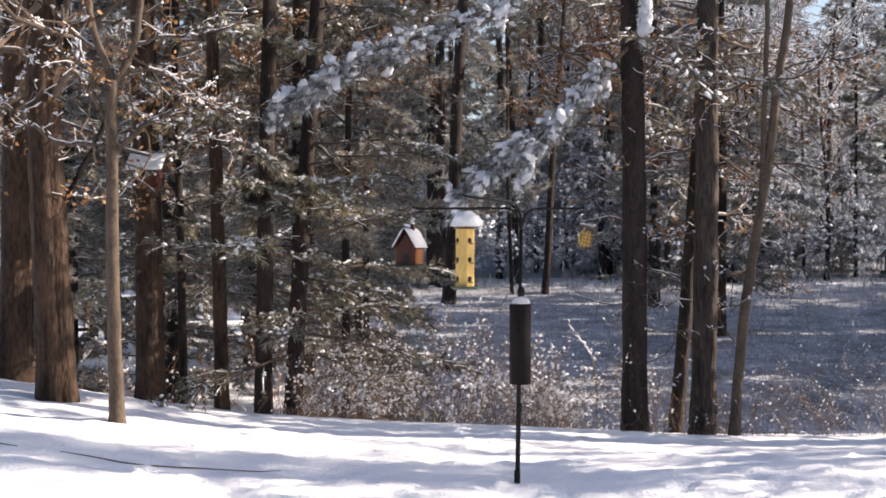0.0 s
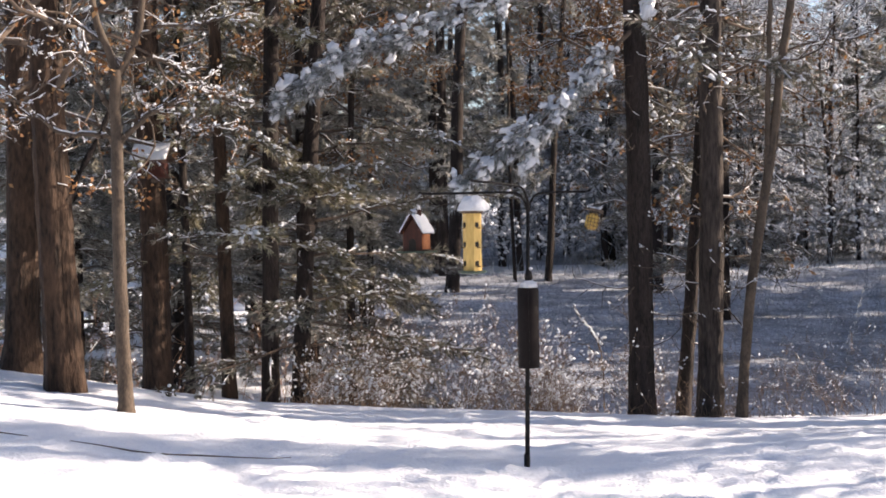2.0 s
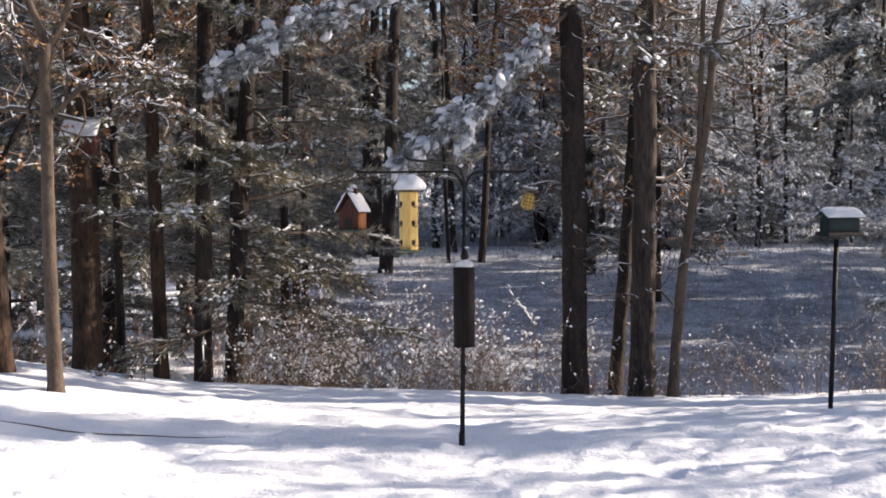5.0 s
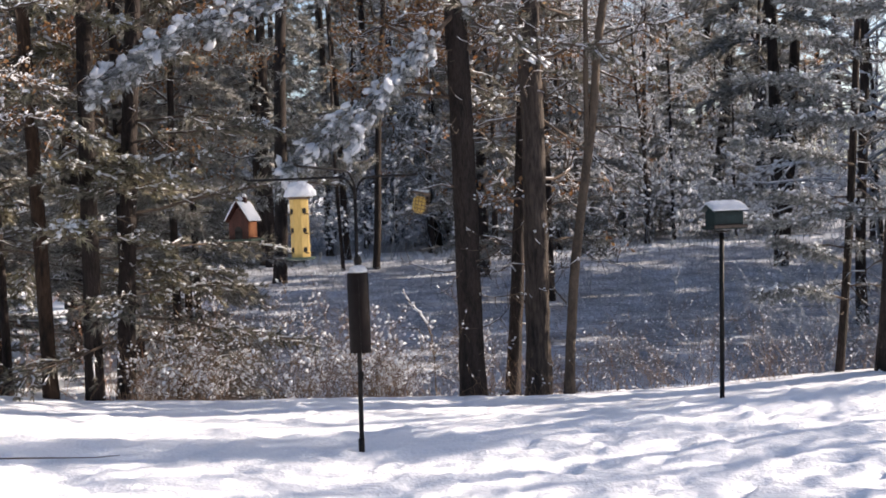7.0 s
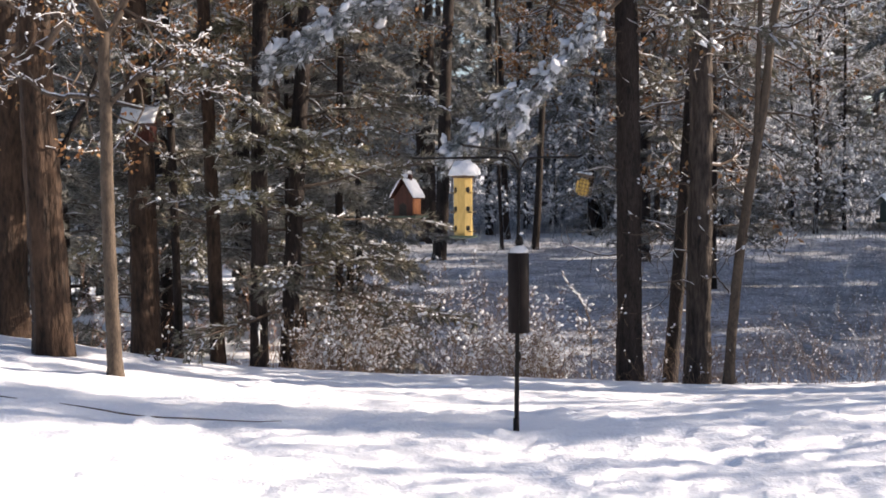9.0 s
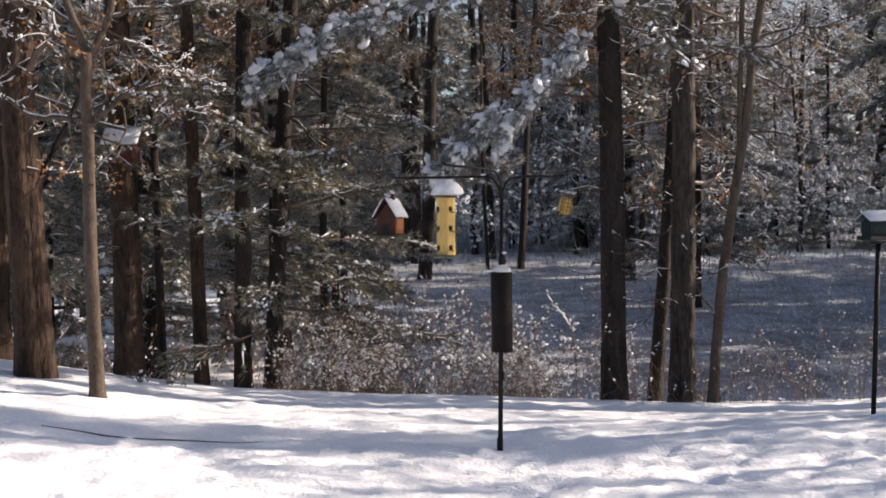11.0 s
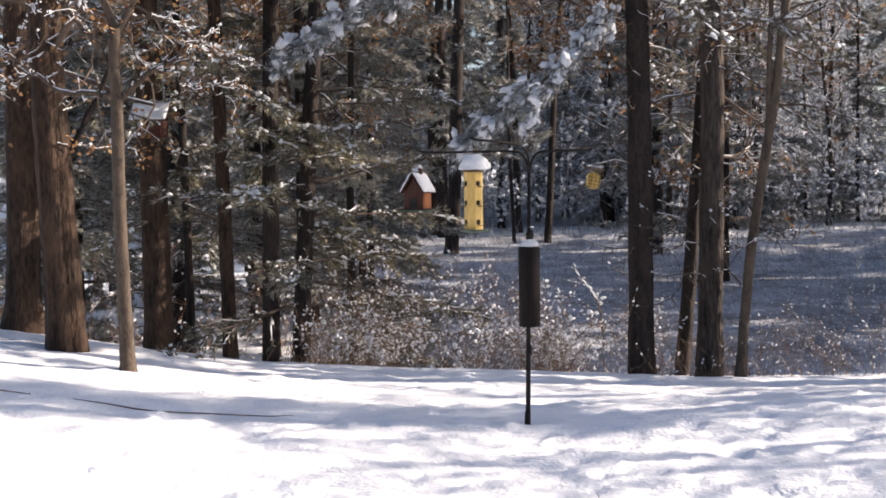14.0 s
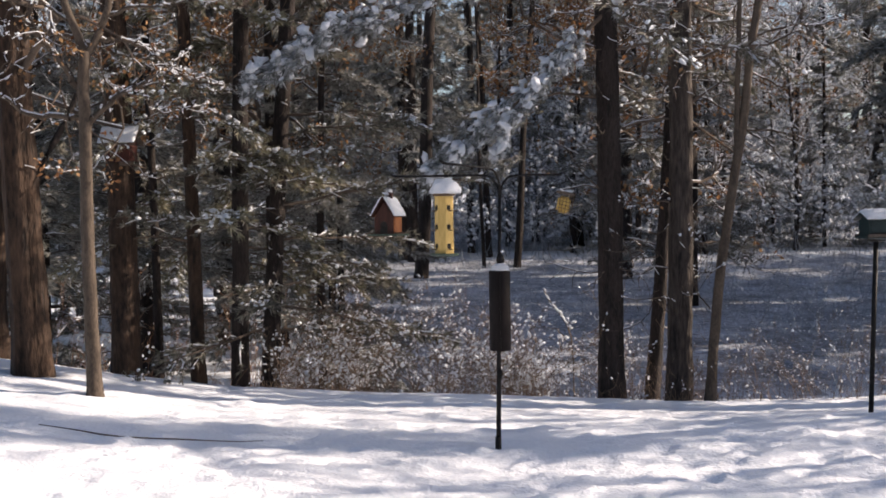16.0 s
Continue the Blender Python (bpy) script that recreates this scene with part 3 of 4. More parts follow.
def stubs(ob, seed, r, zs, n, lean=0.0):
    """Short dead twigs, flecked with snow, on a lower trunk."""
    g, out = np.random.default_rng(seed), []
    for k in range(n):
        z, a = g.uniform(*zs), g.uniform(0, 6.283)
        d = np.array([math.cos(a), math.sin(a), g.uniform(-0.35, 0.3)])
        branching(g, (lean * z + d[0] * r * 0.6, d[1] * r * 0.6, z), d / np.linalg.norm(d), g.uniform(0.15, 0.75), 0.008, 1, out, 0.6, -0.05, 4, 3)
    bare_parts(ob, g, out, TWIG, 0.35, 1.4, clump=0.007)


def tree_at(x):
    return [o for o in scene.objects if o.name.startswith("pine_tree") and abs(o.location.x - x) < 0.005][0]


def rel(ob, pts):
    inv = ob.matrix_world.translation
    return [(x - inv.x, y - inv.y, z - inv.z) for x, y, z in pts]


laden_bough(big_pine, rng, rel(big_pine, [(2.0, 12.3, 3.75), (1.58, 11.95, 3.36), (1.30, 11.9, 3.02), (0.99, 11.9, 2.75), (0.74, 11.9, 2.61), (0.43, 11.9, 2.39), (0.16, 11.9, 2.13)]), 0.024, 0.11, 0.052, 470, wide=0.15)
laden_bough(big_pine, rng, rel(big_pine, [(1.01, 11.87, 2.76), (0.92, 11.85, 2.62), (0.93, 11.85, 2.46), (0.84, 11.85, 2.32)]), 0.012, 0.08, 0.058, 100, wide=0.06)
laden_bough(big_pine, rng, rel(big_pine, [(2.0, 12.3, 4.9), (0.76, 12.0, 4.12), (-0.24, 11.95, 3.72), (-0.68, 11.9, 3.58), (-0.96, 11.9, 3.42), (-1.24, 11.9, 3.21), (-1.55, 11.85, 3.05)]), 0.026, 0.11, 0.050, 540, wide=0.15)
laden_bough(big_pine, rng, rel(big_pine, [(2.03, 12.25, 4.4), (2.08, 12.0, 4.2), (2.05, 11.95, 4.02), (2.05, 11.95, 3.82)]), 0.014, 0.09, 0.07, 110, wide=0.08)
laden_bough(big_pine, rng, rel(big_pine, [(0.9, 12.03, 4.2), (0.78, 11.92, 4.18), (0.68, 11.9, 4.05), (0.63, 11.9, 3.9)]), 0.012, 0.09, 0.06, 90, wide=0.07)
bpy.context.view_layer.update()
# level boughs lined with snow, on the slim sapling and on the thick trunk beside it
right_pine, slim_pine = tree_at(6.31), tree_at(6.14)
for tree, pts in ((slim_pine, [(6.43, 12.45, 3.30), (5.75, 12.3, 3.44), (4.82, 12.2, 3.59)]), (slim_pine, [(6.33, 12.5, 2.06), (5.66, 12.3, 2.22), (4.90, 12.2, 2.35)]),
                  (slim_pine, [(6.26, 12.5, 1.62), (5.45, 12.3, 1.77), (4.60, 12.2, 1.83)]), (slim_pine, [(6.2, 12.5, 1.02), (5.75, 12.35, 1.16), (5.28, 12.2, 1.29)]),
                  (slim_pine, [(6.18, 12.5, 0.60), (5.65, 12.35, 0.75), (5.1, 12.2, 0.73)]), (right_pine, [(6.50, 11.85, 2.52), (5.88, 11.95, 2.84), (5.48, 12.0, 2.97), (4.91, 12.05, 2.99)]),
                  (right_pine, [(6.42, 11.85, 1.56), (5.95, 11.95, 1.59), (5.45, 12.0, 1.49), (4.84, 12.05, 1.53)]), (right_pine, [(6.48, 11.85, 2.44), (5.87, 12.0, 2.54), (5.14, 12.0, 2.62)]),
                  (right_pine, [(6.58, 11.85, 3.70), (6.1, 11.95, 3.68), (5.4, 12.0, 3.80)]), (right_pine, [(6.52, 11.85, 2.79), (6.95, 11.95, 2.65), (7.45, 12.05, 2.72)]),
                  (right_pine, [(6.5, 11.85, 2.5), (6.95, 11.95, 2.56), (7.45, 12.05, 2.51)]), (right_pine, [(6.38, 11.85, 1.05), (6.85, 11.95, 1.13), (7.4, 12.05, 1.14)]),
                  (right_pine, [(6.45, 11.85, 2.08), (6.95, 11.95, 1.89), (7.42, 12.05, 1.88)])):
    laden_bough(tree, rng, rel(tree, pts), 0.013, 0.085, 0.020, 300, wide=0.065)

for k, (x, r, lean, n) in enumerate(((2.02, 0.12, -0.008, 26), (2.70, 0.13, 0.014, 14), (2.61, 0.085, 0.06, 12), (6.31, 0.125, 0.080, 22), (-1.84, 0.09, 0.012, 16), (-1.55, 0.09, 0.042, 18), (-2.97, 0.136, -0.028, 16), (-2.74, 0.045, -0.045, 12), (6.14, 0.045, 0.088, 20))):
    stubs(tree_at(x), 200 + k, r, (0.5, 4.0), n, lean)

# ---- forked trees at the edge ----
def limbed_tree(name, x, y, label, rng, stems, limbs, bark, leaves, snow, clump, twig_len, kids=2):
    """A tree whose stems and main limbs follow given lines (points in the world, radius), with side twigs."""
    t = thing(name, on_ground(x, y), label, "tree", NEAR)
    base = np.array([x, y, ground_z(x, y)])

    def line_of(pts, n, wob):
        P = np.array(pts, float) - base
        q = np.concatenate([[0], np.cumsum(np.linalg.norm(np.diff(P, axis=0), axis=1))])
        u = np.linspace(0, q[-1], n)
        line = np.stack([np.interp(u, q, P[:, k]) for k in range(3)], 1)
        line[1:-1] = (line[:-2] + 2 * line[1:-1] + line[2:]) / 4
        line[1:-1] += rng.normal(0, wob, (n - 2, 3))
        return line

    for k, (pts, r0, r1) in enumerate(stems):
        line = line_of(pts, 26, 0.002)
        R = np.linspace(r0, r1, 26)
        if k == 0:
            R = R + r0 * 0.3 * np.exp(-np.clip(line[:, 2], 0, None) / 0.09)
        part("trunk" if k == 0 else "stem", tube(line, R, 16, 0.035, rng), bark, t, smooth=True)
    out = []
    for pts, r0 in limbs:
        n = 5 * len(pts)
        line = line_of(pts, n, 0.006)
        for i in range(n - 1):
            ra, rb = r0 * (1 - 0.75 * i / n), r0 * (1 - 0.75 * (i + 1) / n)
            out.append((line[i], line[i + 1], ra, rb, 1))
            if i > n // 4 and rng.uniform() < 0.6:
                d = (line[i + 1] - line[i]) / np.linalg.norm(line[i + 1] - line[i]) + rng.normal(0, 0.75, 3) + np.array([0, 0, 0.15])
                branching(rng, line[i], d / np.linalg.norm(d), twig_len * rng.uniform(0.4, 1.2), rb * 0.5, 1, out, 0.7, 0.05, 4, kids)
    bare_parts(t, rng, out, bark, snow, 1.8, leaves, 0.038, clump=clump)
    return t


limbed_tree("young_oak_tree", -2.57, 9.9, "young pale-barked tree with snowy forked limbs and withered leaves", np.random.default_rng(5),
            [([(-2.57, 9.9, 0.1), (-2.58, 9.9, 0.32), (-2.61, 9.9, 1.16), (-2.62, 9.9, 2.08), (-2.62, 9.9, 2.45), (-2.64, 9.9, 2.77), (-2.61, 9.9, 3.04)], 0.062, 0.046),
             ([(-2.61, 9.9, 2.98), (-2.69, 9.9, 3.23), (-2.79, 9.92, 3.46), (-2.9, 9.95, 4.2)], 0.036, 0.02),
             ([(-2.62, 9.9, 2.98), (-2.52, 9.9, 3.14), (-2.42, 9.88, 3.36), (-2.32, 9.85, 4.2)], 0.034, 0.02)],
            [([(-2.65, 9.9, 2.68), (-2.77, 9.9, 2.91), (-2.86, 9.92, 3.02), (-3.06, 9.95, 3.25), (-3.3, 10.0, 3.55)], 0.032),
             ([(-2.63, 9.9, 2.50), (-2.83, 9.88, 2.52), (-3.08, 9.85, 2.53), (-3.26, 9.85, 2.69), (-3.42, 9.85, 2.62), (-3.7, 9.8, 2.6)], 0.025),
             ([(-2.62, 9.9, 2.44), (-2.45, 9.88, 2.59), (-2.31, 9.87, 2.71), (-2.13, 9.87, 2.77), (-2.04, 9.87, 2.90), (-1.90, 9.88, 2.85), (-1.68, 9.9, 2.78), (-1.47, 9.9, 2.76)], 0.028),
             ([(-2.56, 9.9, 3.12), (-2.31, 9.92, 3.13), (-2.13, 9.95, 3.06), (-1.93, 9.97, 2.92), (-1.72, 10.0, 2.81)], 0.021),
             ([(-2.13, 9.87, 2.77), (-2.11, 9.85, 2.58), (-1.96, 9.83, 2.53), (-1.75, 9.83, 2.58), (-1.59, 9.83, 2.55)], 0.010),
             ([(-3.3, 10.0, 3.55), (-3.35, 9.95, 3.3), (-3.33, 9.9, 3.15), (-3.41, 9.9, 2.87)], 0.010),
             ([(-2.72, 9.9, 3.28), (-2.95, 9.95, 3.42), (-3.2, 9.95, 3.5), (-3.5, 9.95, 3.75)], 0.016),
             ([(-2.44, 9.88, 3.32), (-2.2, 9.85, 3.4), (-1.9, 9.8, 3.38), (-1.5, 9.8, 3.5)], 0.016)], BARK_PALE, 0.10, 0.5, 0.014, 0.26)
limbed_tree("slim_tree", 2.96, 12.0, "slim leaning pale-barked tree with bare limbs", np.random.default_rng(8),
            [([(2.94, 12.0, -0.35), (2.95, 12.0, -0.15), (2.98, 12.0, 0.33), (3.04, 12.0, 1.0), (3.11, 12.0, 1.45), (3.17, 12.0, 1.84), (3.27, 12.0, 2.45), (3.33, 12.0, 2.78), (3.36, 12.0, 3.23), (3.46, 12.0, 3.78), (3.6, 12.0, 5.2)], 0.052, 0.034),
             ([(3.22, 12.0, 2.15), (3.235, 12.0, 2.67), (3.25, 12.0, 3.23), (3.27, 12.0, 3.78), (3.3, 12.0, 5.0)], 0.03, 0.02)],
            [([(3.31, 12.0, 2.52), (3.65, 11.98, 2.50), (3.93, 11.95, 2.41), (4.2, 11.9, 2.3)], 0.014), ([(3.31, 12.0, 2.52), (3.54, 11.9, 2.36), (3.76, 11.85, 2.05)], 0.012),
             ([(3.22, 12.0, 2.65), (2.98, 12.05, 2.81), (2.77, 12.1, 2.90)], 0.013), ([(3.40, 12.0, 3.45), (3.71, 12.0, 3.53), (4.10, 11.95, 3.55), (4.5, 11.9, 3.7)], 0.014),
             ([(3.25, 12.0, 3.22), (2.99, 12.05, 3.34), (2.76, 12.1, 3.51)], 0.011), ([(3.0, 12.0, 0.68), (2.80, 11.97, 0.95), (2.77, 11.95, 1.09), (2.87, 11.95, 1.28), (2.74, 11.95, 1.45)], 0.008),
             ([(3.08, 12.0, 1.3), (3.3, 11.95, 1.15), (3.42, 11.93, 1.2)], 0.006), ([(3.36, 12.0, 3.1), (3.7, 12.1, 2.95), (4.1, 12.1, 3.0)], 0.011)], BARK_PALE, 0.0, 0.4, 0.014, 0.35)
# bare limbs on the thick trunk
thick = [o for o in scene.objects if o.name.startswith("pine_tree") and abs(o.location.x - 2.70) < 0.01][0]
lr, out = np.random.default_rng(21), []
for z, d, ln in ((3.0, (1, -0.1, -0.35), 1.3), (2.3, (0.9, 0.2, -0.3), 0.9), (3.6, (-1, -0.2, 0.3), 1.2), (2.9, (-1, 0.1, 0.2), 0.9), (3.5, (1, 0.3, -0.2), 1.5), (2.0, (-0.6, -0.5, 0.3), 0.5), (4.2, (1, -0.3, 0.1), 1.6), (4.2, (-1, -0.4, -0.1), 1.4)):
    branching(lr, (0.014 * z, 0, z), np.array(d) / np.linalg.norm(d), ln, 0.018, 2, out, 0.6, 0.0, 6, 3)
bare_parts(thick, lr, out, TWIG, 0.45, 1.4, 0.05, clump=0.02)

# ---- woods behind ----
WOODS = "woodland trees behind the yard"


def woods(kind_rng, proto, spots):
    first = True
    for x, y, turn, sc in spots:
        m = pose(x, y, ground_z(x, y), 0, 0, turn)
        if first:
            proto.matrix_world = m
            proto.scale = (sc, sc, sc)
            first = False
        else:
            c = copy_thing(proto, m)
            c.scale = (sc, sc, sc)


rng = np.random.default_rng(31)
mid_kinds = []
for v, (h, r, c0, sp, nb) in enumerate(((14, 0.17, 0.9, 2.6, 70), (13, 0.14, 1.6, 2.3, 60), (9, 0.08, 0.2, 1.9, 60))):
    mid_kinds.append(pine("pine_tree" if v < 2 else "hemlock_tree", pose(0, 0, 0), ("dark evergreen in the wood with snow-dusted boughs", "tall dark pine in the wood flecked with snow", "young hemlock with layered boughs dusted with snow")[v],
                          rng, straight(0.01 * (v - 1), 0, 0.02, v), h, r, BARK_PINE, c0, sp, nb, 24, 5, 0.15, 0.30, 0.030, WOODS, mat=HAZY_DUSTED_NEEDLES, sides=10, zfine=8.0, needles=9, width=0.06, droop=0.22))
woods(rng, mid_kinds[0], [(-5.2, 17, 20, 1), (-2.7, 24.8, 140, 1.0), (-3.4, 22, 300, 1), (6.2, 27, 60, 1.1), (-7, 21, 95, 1.1), (-2.5, 27, 200, 1.2)])
woods(rng, mid_kinds[1], [(-3.6, 16.5, 40, 1), (-2.3, 21, 280, 1), (-6, 25, 10, 1.1), (6, 34, 130, 1.2)])
woods(rng, mid_kinds[2], [(-1.15, 15.2, 0, 0.72), (-1.05, 17.6, 50, 0.66), (-1.5, 22.5, 120, 0.9), (-4.6, 19, 60, 1), (-4.8, 14.8, 200, 0.8), (11.3, 17, 90, 1), (13, 21, 10, 1.1), (9.2, 45, 40, 0.8), (11.2, 44.6, 100, 0.9), (13.2, 44.2, 170, 0.8), (15.3, 44.8, 240, 0.95), (17.6, 44.4, 300, 0.85), (20, 45.4, 20, 0.9), (6.4, 46, 75, 0.8)])
far_kinds = []
for v, (h, r, c0, sp, nb) in enumerate(((17, 0.2, 1.8, 3.2, 60), (15, 0.17, 3.2, 2.8, 48))):
    far_kinds.append(pine("pine_tree", pose(0, 0, 0), ("distant pine with snow among its boughs", "distant dark pine trunk with a high crown")[v], rng, straight(0.01, 0, 0.02, v), h, r, BARK_PINE, c0, sp, nb, 16, 3, 0.30,
                          0.4, 0.042, WOODS, mat=HAZY_DUSTED_NEEDLES, sides=8, zfine=13, needles=8, width=0.07))
spots = [[], []]
for k in range(44):
    y = rng.uniform(34, 78)
    x = rng.uniform(-0.48, 0.42) * y
    if x > 0.14 * y and y < 46:
        continue
    spots[k % 2].append((x, y, rng.uniform(0, 360), rng.uniform(0.85, 1.25)))
for k in range(34):
    y = rng.uniform(55, 105)
    spots[k % 2].append((rng.uniform(-0.05, 0.5) * y, y, rng.uniform(0, 360), rng.uniform(1.1, 1.5)))
spots[1] += [(14.4, 33, 190, 1.2), (23.8, 57, 270, 1.2), (9.5, 52, 20, 1), (0.5, 84, 40, 1.5), (-3.5, 90, 130, 1.6), (4.5, 96, 220, 1.6)]

# single trunks standing beyond the field
for k, (x, y, lean, r, h, c0, sp, nb) in enumerate(((0.23, 35, 0.047, 0.205, 18, 2.6, 2.6, 30), (3.24, 38, 0.068, 0.115, 14, 3.4, 1.6, 16), (2.2, 38, -0.02, 0.06, 10, 3.0, 1.0, 12), (2.14, 44, 0.0, 0.14, 16, 3.0, 2.0, 20),
                                                   (2.67, 42, -0.04, 0.12, 15, 3.2, 1.8, 18), (17.3, 46, 0.136, 0.24, 19, 4.5, 2.2, 18), (14.9, 34, 0.10, 0.19, 17, 5.5, 2.0, 16), (19.1, 46, 0.082, 0.18, 17, 5.0, 1.8, 14))):
    pine("pine_tree", on_ground(x, y), ("dark pine trunk leaning slightly at the far side of the field", "slender dark pine trunk beyond the field")[k % 2], rng, straight(lean, 0, 0.03, k), h, r, BARK_PINE, c0, sp, nb, 14, 3, 0.26, 0.4, 0.04, WOODS,
         mat=HAZY_DUSTED_NEEDLES, sides=10, zfine=12, needles=8, width=0.07)

# unseen trees added beside the field to shade its snow
side = []
for k in range(42):
    x = rng.uniform(13, 44)
    y = 15.5 + 0.27 * (x - 6) + (x * 2 - 13.9 - 0.27 * x) * rng.uniform(0, 0.5)
    side.append((x, y, rng.uniform(0, 360), rng.uniform(0.9, 1.2)))
# single trees out of view, set where their shadows reach field and lawn
for x, y in ((13.9, 22.0), (14.6, 22.8), (16.6, 26.2), (19.2, 30.3), (20.7, 32.0), (21.3, 33.4), (24.5, 38.5), (11.5, 16.6), (20, 18.4), (26, 18.8), (14.5, 17.8), (21, 10.9), (14, 6.1), (14.2, 17.6), (16.5, 22), (18.5, 18.4), (21, 25), (24, 21)):
    side.append((x, y, 50 * x, 0.8 if y > 7 else 0.6))
spots = [[q for q in sp if not (0.012 < q[0] / q[1] < 0.055 and q[1] < 60)] for sp in spots]      # an open view between the far trunks
side = [q for q in side if abs(q[1] - 19.2 - 0.1075 * (q[0] + 3.4)) > 1.5]      # a gap that lets the low sun through
woods(rng, far_kinds[0], spots[0] + side[::2])
woods(rng, far_kinds[1], spots[1] + side[1::2])

# frosted bare trees
for v in range(3):
    br = np.random.default_rng(50 + v)
    t = thing("bare_tree", pose(0, 0, 0), ("bare grey tree whose twigs are lined with snow", "bare forked tree furred with frost and snow", "bare brown tree with snowy twigs and a few dry leaves")[v], "tree", WOODS)
    part("trunk", trunk_geo(br, straight(0.03 * (v - 1), 0.01, 0.08, v), 0.09, 8, 1.3, 8, 0.4), BARK_PINE, t, smooth=True)
    out = []
    for b in range(20):
        z = br.uniform(0.8, 8)
        a = br.uniform(0, 6.283)
        branching(br, straight(0.03 * (v - 1), 0.01, 0.08, v)(z), np.array([math.cos(a), math.sin(a), br.uniform(0.0, 0.9)]), br.uniform(1.4, 2.6), 0.03, 2, out, 0.7, 0.12, 5, 3)
    bare_parts(t, br, out, RIME_SHADE_BLUE if v < 2 else TWIG, 0.95, 3.0, 0.0 if v < 2 else 0.25, 0.08, clump=0.034)
    # these two per kind stand out of view, added to dapple the lawn
    sp = [[(9.2, 9.8, 40, 0.8), (15, 8.2, 10, 0.9)], [(11.5, 11.2, 200, 0.8), (13, 7.0, 70, 0.9)], [(10.5, 8.4, 300, 0.7), (17, 11, 120, 1.0)]][v]
    for k in range(15):
        y = br.uniform(20, 62)
        x = br.uniform(0.10, 0.55) * y if k % 3 else br.uniform(-0.45, -0.12) * y
        if 0.1 * y < x < 0.44 * y and y < 41:
            y = br.uniform(41, 60)
        sp.append((x, y, br.uniform(0, 360), br.uniform(0.8, 1.4)))
    for k in range(9 if v == 2 else 16):
        y = br.uniform(42, 58)
        sp.append((br.uniform(0.13, 0.34) * y, y, br.uniform(0, 360), br.uniform(1.0, 1.5)))
    woods(br, t, sp)


# ---- undergrowth ----
def brush(name, rng, n, area, height, label, snow=0.7, mats=None, clump=0.02, twigs=3, cat="brush", r=0.004):
    """Thin crooked stems with side twigs and snow caught on them."""
    L0, L1, R0, SP, SD = [], [], [], [], []
    for k in range(n):
        x, y = area(rng)
        p = np.array([x, y, ground_z(x, y) - 0.05])
        d = np.array([rng.normal(0, 0.3), rng.normal(0, 0.3), 1.0])
        ln = height * rng.uniform(0.25, 1.0) ** 1.3 * 1.4
        for s in range(4):
            d = d + rng.normal(0, 0.2, 3) + np.array([d[0] * 0.12, d[1] * 0.12, 0])
            d /= np.linalg.norm(d)
            q = p + d * ln / 4
            L0.append(p); L1.append(q); R0.append(r * (1 - s / 6))
            for t in range(twigs if s else 0):
                e = d + rng.normal(0, 0.7, 3)
                e /= np.linalg.norm(e)
                tip = q + e * ln * rng.uniform(0.08, 0.25)
                L0.append(q); L1.append(tip); R0.append(r * 0.5)
                if rng.uniform() < snow:
                    SP.append(q + (tip - q) * rng.uniform(0.3, 1)); SD.append(e)
            p = q
    L0, L1, R0 = np.array(L0), np.array(L1), np.array(R0)
    a = segs(L0, L1, R0, R0 * 0.6, 3)
    SP, SD = np.array(SP).reshape(-1, 3), np.array(SD).reshape(-1, 3)
    b = lumps(rng, SP + np.array([0, 0, clump * 0.4]), clump * rng.uniform(0.4, 1.4, len(SP)), 1, SD)
    V, F = join(a, b)
    idx = np.concatenate([np.zeros(len(a[1])), np.ones(len(b[1]))])
    return tagged(new(name, mesh_np(name, (V, F), mats or [STRAW, SNOW_CLUMP], idx)), label, cat, kind="stuff")


brush("undergrowth", np.random.default_rng(71), 230, lambda g: (g.uniform(-1.7, 2.4), g.uniform(12.5, 15.0)), 0.5, "tangle of brown stems with caught snow beyond the yard", 0.6, clump=0.010, twigs=4, r=0.003)
brush("undergrowth", np.random.default_rng(76), 210, lambda g: (g.choice([-1.15, -0.8, -0.55, 0.15, 0.4, 1.05, 1.3, 2.15]) + g.normal(0, 0.08), g.uniform(12.6, 13.4)), 1.0, "taller shrubs with clumps of snow on their twigs", 0.8, clump=0.0125, twigs=7, r=0.004)
brush("undergrowth", np.random.default_rng(81), 52, lambda g: (g.choice([-1.2, -0.85, 0.2, 0.95, 1.25]) + g.normal(0, 0.09), g.uniform(12.5, 12.9)), 0.75, "low shrubs bowed under thicker clumps of snow", 0.9, clump=0.0165, twigs=6, r=0.004)
brush("undergrowth", np.random.default_rng(72), 280, lambda g: (g.uniform(2.2, 7.5), g.uniform(12.4, 15.5)), 0.8, "thin brown weed stems lightly flecked with snow", 0.4, clump=0.009, twigs=3, r=0.003)
brush("undergrowth", np.random.default_rng(73), 150, lambda g: (g.choice([g.uniform(-6, -2.75), g.uniform(-6, -2.75), g.uniform(-2.3, -1.4)]), g.uniform(13, 15.5)), 1.0, "brown brambles with snow between the trunks", 0.6, clump=0.016, mats=[RUSSET, SNOW_CLUMP])
# weeds packed more densely than real, to darken the field like shade
brush("field_weeds", np.random.default_rng(74), 4200, lambda g: (g.uniform(-1.2, 19), g.uniform(16, 40)), 0.4, "rimed grey weeds standing thickly in the snowy field", 0.12, mats=[RIME_SHADE_BLUE, SNOW_CLUMP], clump=0.012, twigs=3, cat="weeds", r=0.006)
